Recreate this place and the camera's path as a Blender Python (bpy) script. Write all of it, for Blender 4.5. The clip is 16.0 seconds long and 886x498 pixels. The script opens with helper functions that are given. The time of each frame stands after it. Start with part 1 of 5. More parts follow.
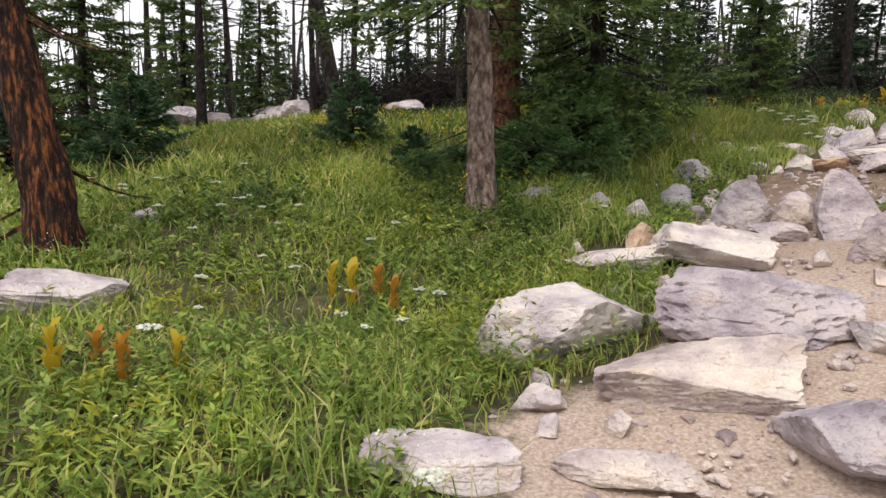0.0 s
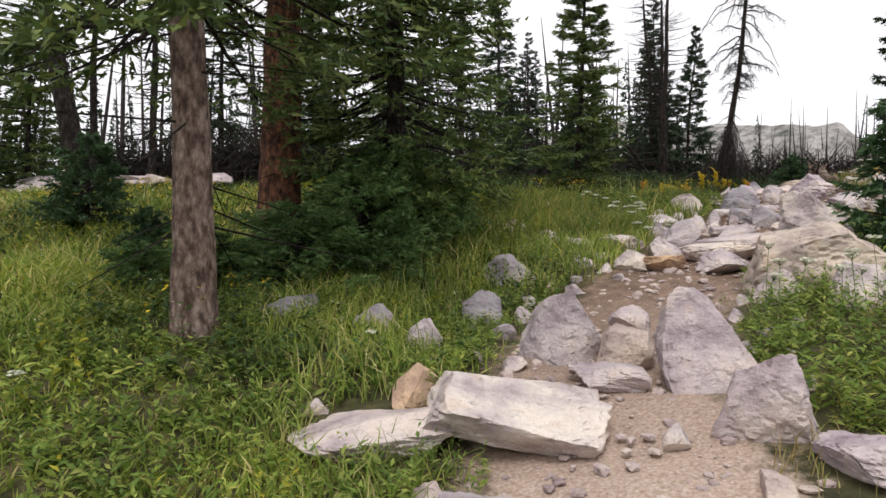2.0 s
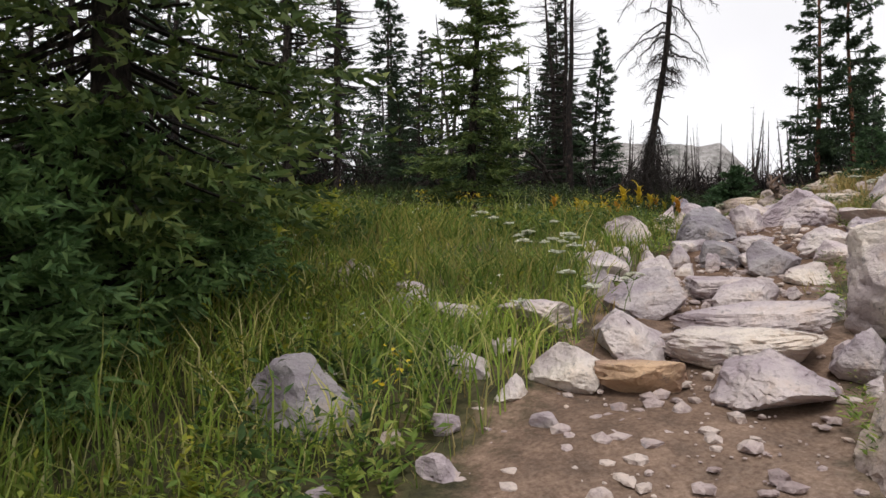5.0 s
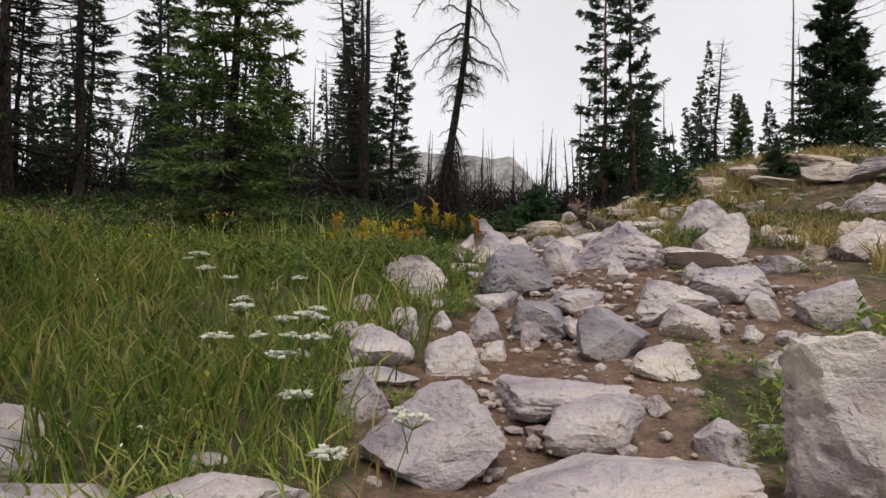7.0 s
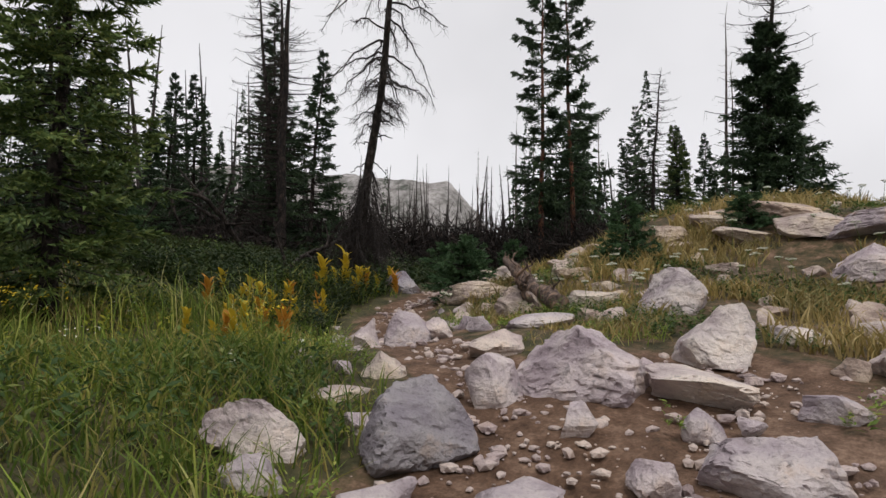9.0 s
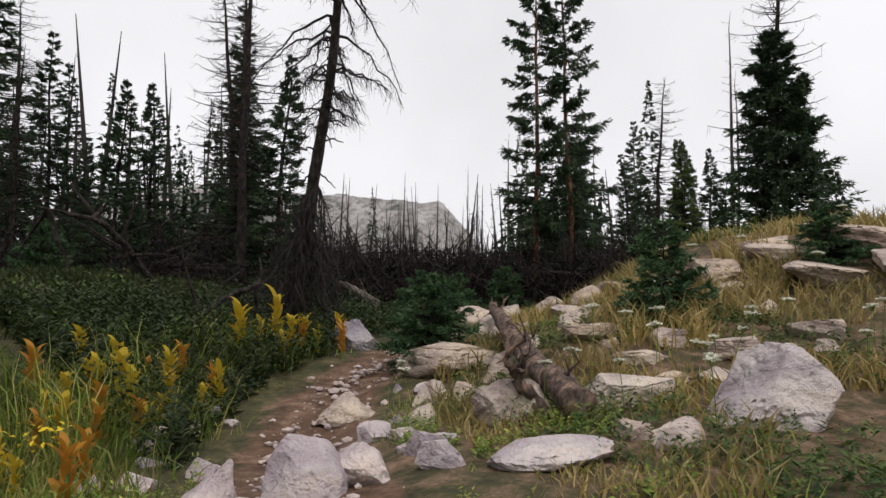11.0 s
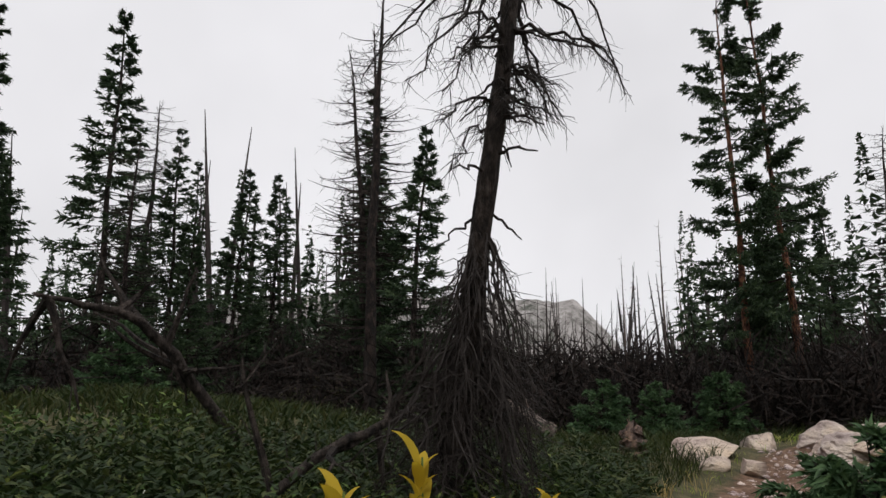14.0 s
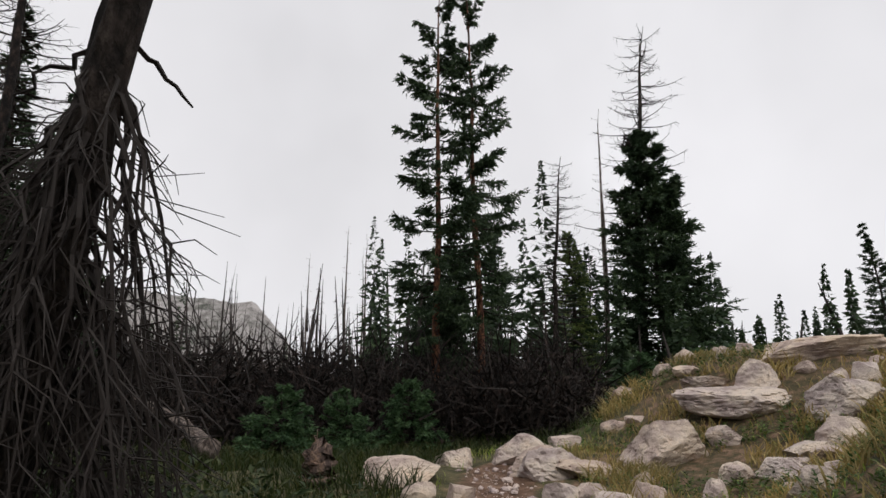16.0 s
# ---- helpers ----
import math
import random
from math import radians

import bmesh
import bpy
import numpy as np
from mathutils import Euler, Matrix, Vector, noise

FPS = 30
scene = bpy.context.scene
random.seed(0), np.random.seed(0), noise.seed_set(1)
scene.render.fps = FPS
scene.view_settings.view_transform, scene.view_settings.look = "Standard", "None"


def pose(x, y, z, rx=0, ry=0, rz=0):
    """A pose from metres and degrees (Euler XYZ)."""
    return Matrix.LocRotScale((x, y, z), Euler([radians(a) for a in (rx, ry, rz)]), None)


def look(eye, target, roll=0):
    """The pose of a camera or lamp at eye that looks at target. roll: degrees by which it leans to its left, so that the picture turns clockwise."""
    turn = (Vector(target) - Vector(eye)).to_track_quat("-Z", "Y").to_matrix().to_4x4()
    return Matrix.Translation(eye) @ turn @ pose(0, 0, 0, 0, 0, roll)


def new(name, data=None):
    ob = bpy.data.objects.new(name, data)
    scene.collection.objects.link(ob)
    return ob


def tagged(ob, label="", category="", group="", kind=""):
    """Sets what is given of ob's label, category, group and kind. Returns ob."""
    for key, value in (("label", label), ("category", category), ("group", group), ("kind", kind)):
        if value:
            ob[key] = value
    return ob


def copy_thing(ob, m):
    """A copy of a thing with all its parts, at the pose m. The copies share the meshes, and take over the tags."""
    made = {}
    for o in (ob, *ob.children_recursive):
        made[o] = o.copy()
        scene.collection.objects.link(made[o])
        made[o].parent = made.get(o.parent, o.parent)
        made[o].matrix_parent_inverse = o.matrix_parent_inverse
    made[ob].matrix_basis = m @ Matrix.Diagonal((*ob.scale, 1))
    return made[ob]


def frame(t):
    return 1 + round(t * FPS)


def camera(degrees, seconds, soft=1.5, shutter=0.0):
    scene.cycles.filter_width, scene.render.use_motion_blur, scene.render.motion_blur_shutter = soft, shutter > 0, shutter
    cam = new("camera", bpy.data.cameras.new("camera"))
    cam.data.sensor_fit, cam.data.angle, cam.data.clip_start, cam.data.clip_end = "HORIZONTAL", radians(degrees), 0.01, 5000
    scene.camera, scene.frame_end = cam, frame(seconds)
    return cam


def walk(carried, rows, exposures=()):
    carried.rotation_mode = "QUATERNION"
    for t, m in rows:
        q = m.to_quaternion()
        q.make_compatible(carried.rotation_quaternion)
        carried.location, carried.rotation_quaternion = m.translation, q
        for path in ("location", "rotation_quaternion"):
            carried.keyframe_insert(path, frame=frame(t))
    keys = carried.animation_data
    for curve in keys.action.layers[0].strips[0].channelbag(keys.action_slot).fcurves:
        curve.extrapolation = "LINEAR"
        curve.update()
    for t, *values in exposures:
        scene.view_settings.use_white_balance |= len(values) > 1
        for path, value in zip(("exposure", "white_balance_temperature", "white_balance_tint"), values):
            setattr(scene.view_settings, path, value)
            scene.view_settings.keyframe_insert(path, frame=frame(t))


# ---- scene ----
cam = camera(66.2, 16.0)
METRES, EYE, TILT, LEAN, TURN = 21.0, 1.5, -6.5, 0.0, 0.0
ROWS = [
    (0.0, 0.0, 0.0, 0.0, 0.0, 0.0, -0.0),
    (0.5, 0.0098, 0.0255, 0.0051, -3.85, 1.09, 0.43),
    (1.0, 0.0252, 0.0523, 0.0096, -6.59, 2.32, 0.72),
    (1.5, 0.0421, 0.0812, 0.0188, -7.96, 5.28, 0.89),
    (2.0, 0.0557, 0.1098, 0.0253, -12.43, 6.07, 1.3),
    (2.5, 0.0728, 0.1357, 0.0281, -18.26, 6.22, 1.98),
    (3.0, 0.0906, 0.1624, 0.0325, -19.8, 6.02, 2.18),
    (5.5, 0.1527, 0.3131, 0.0707, -21.36, 7.37, 2.16),
    (6.0, 0.1673, 0.3344, 0.0757, -31.46, 6.93, 3.14),
    (6.5, 0.1896, 0.3524, 0.0819, -36.43, 6.53, 3.79),
    (7.0, 0.206, 0.3664, 0.0922, -37.08, 6.48, 3.82),
    (7.5, 0.2263, 0.3784, 0.0999, -37.96, 6.37, 3.91),
    (8.0, 0.2398, 0.3951, 0.1076, -38.45, 6.26, 3.94),
    (8.5, 0.2558, 0.413, 0.1237, -38.82, 6.62, 3.9),
    (9.0, 0.281, 0.4303, 0.1289, -42.36, 8.06, 4.36),
    (9.5, 0.3018, 0.4537, 0.1368, -42.68, 8.14, 4.34),
    (12.0, 0.4286, 0.5591, 0.168, -42.13, 11.78, 4.61),
    (12.5, 0.445, 0.5892, 0.1738, -37.59, 13.56, 4.26),
    (13.0, 0.4584, 0.6218, 0.1812, -32.6, 15.75, 3.87),
    (13.5, 0.4672, 0.6546, 0.1883, -31.49, 16.95, 3.74),
    (14.0, 0.478, 0.6879, 0.196, -31.8, 19.02, 3.82),
    (14.5, 0.4854, 0.7146, 0.1988, -34.77, 19.55, 4.15),
    (15.0, 0.5025, 0.7373, 0.2007, -45.42, 18.6, 5.01),
    (15.5, 0.5232, 0.7534, 0.2077, -54.57, 17.71, 5.71),
    (16.0, 0.5472, 0.7671, 0.2095, -58.59, 17.11, 5.97),
]
walk(cam, [(t, pose(0, 0, EYE, TILT, LEAN, TURN) @ pose(METRES * x, METRES * y, METRES * z, 90 + pitch, roll, yaw)) for t, x, y, z, yaw, pitch, roll in ROWS],
     exposures=[(0.0, 0.6), (1.5, 0.5), (3.0, 0.36), (5.5, 0.32), (7.5, 0.04), (9.0, 0.0), (12.0, 0.16), (13.5, 0.05), (16.0, -0.02)])

# ---- light: an overcast sky and a wide, weak sun ----
world = bpy.data.worlds.new("overcast_sky")
scene.world = world
world.use_nodes = True
wn, wl = world.node_tree.nodes, world.node_tree.links
sky = wn.new("ShaderNodeTexSky")
sky.sky_type, sky.sun_disc = "NISHITA", False
sky.sun_elevation, sky.sun_rotation = radians(58), radians(200)
grey = wn.new("ShaderNodeHueSaturation")
grey.inputs["Saturation"].default_value = 0.1
wl.new(sky.outputs[0], grey.inputs["Color"])
cloud = wn.new("ShaderNodeTexNoise")
cloud.inputs["Scale"].default_value, cloud.inputs["Detail"].default_value = 2.2, 4
ramp = wn.new("ShaderNodeMapRange")
ramp.inputs["From Min"].default_value, ramp.inputs["From Max"].default_value = 0.3, 0.7
ramp.inputs["To Min"].default_value, ramp.inputs["To Max"].default_value = 7.2, 8.8
wl.new(cloud.outputs[0], ramp.inputs["Value"])
layer = wn.new("ShaderNodeCombineColor")
for k, gain in enumerate((0.975, 0.965, 1.0)):
    m = wn.new("ShaderNodeMath")
    m.operation = "MULTIPLY"
    m.inputs[1].default_value = gain
    wl.new(ramp.outputs[0], m.inputs[0])
    wl.new(m.outputs[0], layer.inputs[k])
cover = wn.new("ShaderNodeMix")
cover.data_type = "RGBA"
cover.inputs[0].default_value = 0.93
wl.new(grey.outputs[0], cover.inputs[6])
wl.new(layer.outputs[0], cover.inputs[7])
wl.new(cover.outputs[2], wn["Background"].inputs[0])
wn["Background"].inputs[1].default_value = 0.108
sun = new("sun", bpy.data.lights.new("sun", "SUN"))
sun.data.energy, sun.data.angle, sun.data.color = 1.5, radians(22), (1.0, 0.96, 0.91)
sun.matrix_world = look((0, 0, 50), (9, 16, 21))


# ---- materials ----
def nodes(name, rough=0.9):
    mat = bpy.data.materials.new(name)
    mat.use_nodes = True
    n, l = mat.node_tree.nodes, mat.node_tree.links
    b = n["Principled BSDF"]
    b.inputs["Roughness"].default_value = rough
    b.inputs["Specular IOR Level"].default_value = 0.25
    return mat, n, l, b


def noise_node(n, l, scale, detail=5, coords="Object", rough=0.55):
    c = n.new("ShaderNodeTexCoord")
    t = n.new("ShaderNodeTexNoise")
    t.inputs["Scale"].default_value, t.inputs["Detail"].default_value, t.inputs["Roughness"].default_value = scale, detail, rough
    l.new(c.outputs[coords], t.inputs["Vector"])
    return t


def ramp_node(n, l, source, stops):
    r = n.new("ShaderNodeValToRGB")
    e = r.color_ramp.elements
    while len(e) < len(stops):
        e.new(0.5)
    for k, (p, c) in enumerate(stops):
        e[k].position, e[k].color = p, (*c, 1)
    l.new(source, r.inputs[0])
    return r


def mix_node(n, l, factor, a, b, how="MIX"):
    m = n.new("ShaderNodeMix")
    m.data_type, m.blend_type = "RGBA", how
    for k, v in ((0, factor), (6, a), (7, b)):
        if hasattr(v, "is_output"):
            l.new(v, m.inputs[k])
        else:
            m.inputs[k].default_value = v if k == 0 else (*v, 1)
    return m.outputs[2]


def bump_node(n, l, b, source, strength, distance):
    u = n.new("ShaderNodeBump")
    u.inputs["Strength"].default_value, u.inputs["Distance"].default_value = strength, distance
    l.new(source, u.inputs["Height"])
    if b.inputs["Normal"].is_linked:
        l.new(b.inputs["Normal"].links[0].from_socket, u.inputs["Normal"])
    l.new(u.outputs[0], b.inputs["Normal"])


def granite(name, tones):
    """Weathered granite: mauve-grey and cream patches, bedding streaks, dark lichen, cracks."""
    mat, n, l, b = nodes(name, 0.85)
    info = n.new("ShaderNodeObjectInfo")
    tone = ramp_node(n, l, info.outputs["Random"], [(k / (len(tones) - 1), c) for k, c in enumerate(tones)])
    big = noise_node(n, l, 2.6, 6, rough=0.6)
    patch = ramp_node(n, l, big.outputs[0], [(0.32, (0.52, 0.47, 0.50)), (0.44, (0.84, 0.79, 0.82)), (0.54, (1.03, 1.0, 0.98)), (0.7, (1.2, 1.15, 1.08))])
    col = mix_node(n, l, 1.0, tone.outputs[0], patch.outputs[0], "MULTIPLY")
    c = n.new("ShaderNodeTexCoord")
    mp = n.new("ShaderNodeMapping")
    mp.inputs["Rotation"].default_value = (0.35, 0.25, 0.5)
    mp.inputs["Scale"].default_value = (1.6, 2.2, 4.5)
    l.new(c.outputs["Object"], mp.inputs[0])
    streak = n.new("ShaderNodeTexNoise")
    streak.inputs["Scale"].default_value, streak.inputs["Detail"].default_value, streak.inputs["Roughness"].default_value = 1.6, 6, 0.62
    l.new(mp.outputs[0], streak.inputs["Vector"])
    st = ramp_node(n, l, streak.outputs[0], [(0.36, (0.6, 0.55, 0.56)), (0.46, (0.96, 0.94, 0.95)), (0.6, (1.08, 1.06, 1.03))])
    col = mix_node(n, l, 0.6, col, st.outputs[0], "MULTIPLY")
    rust = noise_node(n, l, 4.5, 5, rough=0.6)
    rm = ramp_node(n, l, rust.outputs[0], [(0.58, (0, 0, 0)), (0.72, (0.45, 0.45, 0.45))])
    col = mix_node(n, l, rm.outputs[0], col, (0.52, 0.36, 0.24))
    fine = noise_node(n, l, 70, 3)
    spk = ramp_node(n, l, fine.outputs[0], [(0.3, (0.62, 0.61, 0.63)), (0.45, (1, 1, 1)), (0.7, (1.06, 1.05, 1.03))])
    col = mix_node(n, l, 0.45, col, spk.outputs[0], "MULTIPLY")
    lich = noise_node(n, l, 11, 6, rough=0.72)
    lm = ramp_node(n, l, lich.outputs[0], [(0.59, (0, 0, 0)), (0.66, (0.6, 0.6, 0.6))])
    col = mix_node(n, l, lm.outputs[0], col, (0.15, 0.14, 0.15))
    warp = noise_node(n, l, 2.3, 6)
    add = n.new("ShaderNodeVectorMath")
    add.operation = "ADD"
    l.new(mp.outputs[0], add.inputs[0])
    l.new(warp.outputs[1], add.inputs[1])
    v = n.new("ShaderNodeTexVoronoi")
    v.feature = "DISTANCE_TO_EDGE"
    v.inputs["Scale"].default_value = 0.8
    l.new(add.outputs[0], v.inputs["Vector"])
    crack = ramp_node(n, l, v.outputs["Distance"], [(0.0, (0.2, 0.18, 0.18)), (0.016, (1, 1, 1))])
    col = mix_node(n, l, 0.16, col, crack.outputs[0], "MULTIPLY")
    l.new(col, b.inputs["Base Color"])
    bump_node(n, l, b, big.outputs[0], 0.8, 0.1)
    bump_node(n, l, b, streak.outputs[0], 0.8, 0.05)
    bump_node(n, l, b, lich.outputs[0], 0.8, 0.04)
    bump_node(n, l, b, fine.outputs[0], 0.25, 0.006)
    bump_node(n, l, b, crack.outputs[0], 0.3, 0.008)
    return mat


def leafy(name, tones, translucent=0.35, rough=0.6, island=True):
    """Leaves and needles: a colour of its own for each blade, some light through it."""
    mat, n, l, b = nodes(name, rough)
    geo = n.new("ShaderNodeNewGeometry")
    tone = ramp_node(n, l, geo.outputs["Random Per Island"], [(k / (len(tones) - 1), c) for k, c in enumerate(tones)])
    field = noise_node(n, l, 0.9, 4)
    spread = ramp_node(n, l, field.outputs[0], [(0.3, (0.65, 0.7, 0.7)), (0.7, (1.3, 1.22, 1.05))])
    col = mix_node(n, l, 1.0, tone.outputs[0], spread.outputs[0], "MULTIPLY")
    l.new(col, b.inputs["Base Color"])
    tr = n.new("ShaderNodeBsdfTranslucent")
    l.new(col, tr.inputs[0])
    mx = n.new("ShaderNodeMixShader")
    mx.inputs[0].default_value = translucent
    l.new(b.outputs[0], mx.inputs[1])
    l.new(tr.outputs[0], mx.inputs[2])
    l.new(mx.outputs[0], n["Material Output"].inputs[0])
    return mat


def bark(name, dark, mid, light, scale=14, stretch=0.5):
    mat, n, l, b = nodes(name, 0.95)
    c = n.new("ShaderNodeTexCoord")
    mp = n.new("ShaderNodeMapping")
    mp.inputs["Scale"].default_value = (1, 1, stretch)
    l.new(c.outputs["Object"], mp.inputs[0])
    t = n.new("ShaderNodeTexNoise")
    t.inputs["Scale"].default_value, t.inputs["Detail"].default_value, t.inputs["Roughness"].default_value = scale, 7, 0.7
    l.new(mp.outputs[0], t.inputs["Vector"])
    v = n.new("ShaderNodeTexVoronoi")
    v.inputs["Scale"].default_value = scale * 1.6
    l.new(mp.outputs[0], v.inputs["Vector"])
    col = ramp_node(n, l, t.outputs[0], [(0.4, dark), (0.5, mid), (0.62, light)]).outputs[0]
    plate = ramp_node(n, l, v.outputs["Distance"], [(0.1, (1.15, 1.15, 1.15)), (0.65, (0.45, 0.42, 0.4))])
    col = mix_node(n, l, 0.7, col, plate.outputs[0], "MULTIPLY")
    l.new(col, b.inputs["Base Color"])
    bump_node(n, l, b, t.outputs[0], 1.0, 0.05)
    bump_node(n, l, b, plate.outputs[0], 0.7, 0.015)
    return mat


def plain(name, colour, rough=0.7, scale=30):
    mat, n, l, b = nodes(name, rough)
    t = noise_node(n, l, scale, 4)
    s = ramp_node(n, l, t.outputs[0], [(0.3, tuple(0.75 * c for c in colour)), (0.7, tuple(min(1, 1.15 * c) for c in colour))])
    l.new(s.outputs[0], b.inputs["Base Color"])
    return mat


def soil():
    """Trail dirt and mossy meadow soil, by the ground's own layer of wear."""
    mat, n, l, b = nodes("soil", 0.95)
    big, mid, fine = noise_node(n, l, 0.8, 6), noise_node(n, l, 6, 6, rough=0.65), noise_node(n, l, 45, 5, rough=0.7)
    dirt = ramp_node(n, l, mid.outputs[0], [(0.3, (0.06, 0.034, 0.021)), (0.5, (0.125, 0.074, 0.048)), (0.7, (0.24, 0.157, 0.11))]).outputs[0]
    grit = ramp_node(n, l, fine.outputs[0], [(0.35, (0.6, 0.57, 0.55)), (0.55, (1, 1, 1)), (0.72, (1.5, 1.45, 1.42))])
    dirt = mix_node(n, l, 0.8, dirt, grit.outputs[0], "MULTIPLY")
    turf = ramp_node(n, l, mid.outputs[0], [(0.3, (0.03, 0.028, 0.015)), (0.5, (0.065, 0.062, 0.028)), (0.72, (0.14, 0.11, 0.055))]).outputs[0]
    turf = mix_node(n, l, 0.6, turf, grit.outputs[0], "MULTIPLY")
    pale = n.new("ShaderNodeAttribute")
    pale.attribute_name = "grit"
    gravelly = ramp_node(n, l, fine.outputs[0], [(0.32, (0.27, 0.195, 0.15)), (0.5, (0.44, 0.335, 0.27)), (0.68, (0.60, 0.50, 0.43))]).outputs[0]
    dirt = mix_node(n, l, pale.outputs["Fac"], dirt, gravelly)
    worn = n.new("ShaderNodeAttribute")
    worn.attribute_name = "worn"
    ad = n.new("ShaderNodeMath")
    ad.operation = "ADD"
    l.new(worn.outputs["Fac"], ad.inputs[0])
    ed = n.new("ShaderNodeMath")
    ed.operation, ed.inputs[1].default_value = "MULTIPLY_ADD", 0.9
    ed.inputs[2].default_value = -0.45
    l.new(mid.outputs[0], ed.inputs[0])
    l.new(ed.outputs[0], ad.inputs[1])
    edge = ramp_node(n, l, ad.outputs[0], [(0.35, (0, 0, 0)), (0.6, (1, 1, 1))])
    l.new(mix_node(n, l, edge.outputs[0], turf, dirt), b.inputs["Base Color"])
    bump_node(n, l, b, mid.outputs[0], 0.6, 0.05)
    bump_node(n, l, b, fine.outputs[0], 0.6, 0.012)
    return mat


SOIL = soil()
GRANITE = granite("granite", [(0.614, 0.567, 0.558), (0.502, 0.446, 0.465), (0.651, 0.605, 0.577), (0.428, 0.391, 0.419), (0.586, 0.521, 0.512), (0.642, 0.595, 0.558), (0.577, 0.484, 0.428)])
GRANITE_WARM = granite("weathered_sandy_granite", [(0.534, 0.453, 0.372), (0.582, 0.518, 0.453), (0.470, 0.389, 0.315), (0.551, 0.501, 0.453)])
GRANITE_TAN = granite("rusty_granite", [(0.52, 0.36, 0.24), (0.56, 0.42, 0.3)])
GRANITE_GREY = granite("lichen_grey_granite", [(0.292, 0.281, 0.302), (0.356, 0.335, 0.346), (0.324, 0.313, 0.346)])
PEBBLE = granite("gravel", [(0.58, 0.5, 0.46), (0.5, 0.44, 0.42)])
NEEDLE = leafy("spruce_needles", [(0.038, 0.067, 0.023), (0.072, 0.116, 0.035), (0.109, 0.160, 0.049), (0.189, 0.225, 0.070)], 0.2)
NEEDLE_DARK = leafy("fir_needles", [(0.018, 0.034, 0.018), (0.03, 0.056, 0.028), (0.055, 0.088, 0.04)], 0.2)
NEEDLE_BLUE = leafy("young_fir_needles", [(0.03, 0.065, 0.03), (0.05, 0.1, 0.045), (0.08, 0.14, 0.06)], 0.25)
THICKET_NEEDLE = leafy("fresh_fir_needles", [(0.074, 0.143, 0.053), (0.127, 0.226, 0.083), (0.210, 0.316, 0.120)], 0.3)
GRASS = leafy("meadow_grass", [(0.122, 0.189, 0.037), (0.207, 0.305, 0.055), (0.293, 0.390, 0.073), (0.439, 0.464, 0.134), (0.634, 0.561, 0.293)], 0.4)
GRASS_DEEP = leafy("deep_green_grass", [(0.057, 0.098, 0.016), (0.103, 0.160, 0.027), (0.155, 0.211, 0.039), (0.240, 0.252, 0.063), (0.343, 0.286, 0.103)], 0.35)
# Much darker copy of the deep green: the hollow's shade put into the colour.
GRASS_SHADED = leafy("shaded_grass", [(0.013, 0.023, 0.006), (0.022, 0.037, 0.009), (0.035, 0.051, 0.011), (0.058, 0.058, 0.019)], 0.3)
# Herb leaf tones lowered to paint in the shade under the dead spruce.
WILLOW_SHADED = leafy("shaded_willow_leaves", [(0.011, 0.024, 0.008), (0.02, 0.038, 0.012), (0.034, 0.056, 0.018), (0.07, 0.085, 0.028)], 0.25)
FORB_DEEP = leafy("dark_herb_leaves", [(0.033, 0.065, 0.019), (0.057, 0.105, 0.030), (0.093, 0.150, 0.042), (0.180, 0.210, 0.060)], 0.3)
GRASS_DRY = leafy("dry_grass", [(0.34, 0.25, 0.10), (0.26, 0.2, 0.07), (0.48, 0.38, 0.19), (0.17, 0.16, 0.05)], 0.35)
FORB = leafy("meadow_leaves", [(0.084, 0.146, 0.031), (0.157, 0.235, 0.050), (0.235, 0.325, 0.067), (0.381, 0.403, 0.112)], 0.35)
MAT_LEAF = leafy("low_mat_leaves", [(0.18, 0.22, 0.045), (0.28, 0.31, 0.06), (0.13, 0.17, 0.035), (0.40, 0.36, 0.12)], 0.35)
YELLOWING = leafy("yellowing_leaves", [(0.16, 0.22, 0.03), (0.26, 0.30, 0.04), (0.40, 0.38, 0.05), (0.12, 0.18, 0.03)], 0.4)
LILY = leafy("turning_lily_leaves", [(0.30, 0.36, 0.03), (0.48, 0.46, 0.04), (0.55, 0.36, 0.03), (0.22, 0.32, 0.04)], 0.45)
LILY_RUST = leafy("rusty_lily_leaves", [(0.52, 0.32, 0.03), (0.5, 0.2, 0.03), (0.45, 0.4, 0.05)], 0.4)
PETAL = leafy("white_petals", [(0.78, 0.79, 0.74), (0.85, 0.85, 0.8)], 0.3)
PETAL_YELLOW = leafy("yellow_petals", [(0.62, 0.45, 0.02), (0.7, 0.55, 0.05)], 0.3)
STEM = plain("green_stem", (0.11, 0.16, 0.04))
BARK = bark("spruce_bark", (0.103, 0.069, 0.057), (0.241, 0.172, 0.144), (0.414, 0.322, 0.276))
BARK_RED = bark("reddish_bark", (0.05, 0.025, 0.018), (0.15, 0.07, 0.045), (0.32, 0.15, 0.08))
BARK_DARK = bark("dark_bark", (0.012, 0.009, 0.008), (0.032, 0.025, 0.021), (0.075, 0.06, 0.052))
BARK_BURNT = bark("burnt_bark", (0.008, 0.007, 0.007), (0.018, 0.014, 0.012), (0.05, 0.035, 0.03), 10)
BARK_SCORCH = bark("scorched_bark", (0.012, 0.008, 0.007), (0.045, 0.02, 0.013), (0.34, 0.12, 0.04), 20, 0.22)
DEADWOOD = bark("weathered_deadwood", (0.05, 0.04, 0.035), (0.15, 0.12, 0.105), (0.30, 0.25, 0.22))
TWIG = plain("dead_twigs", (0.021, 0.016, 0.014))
LOGWOOD = bark("fallen_log_wood", (0.07, 0.05, 0.045), (0.19, 0.14, 0.12), (0.36, 0.24, 0.17))


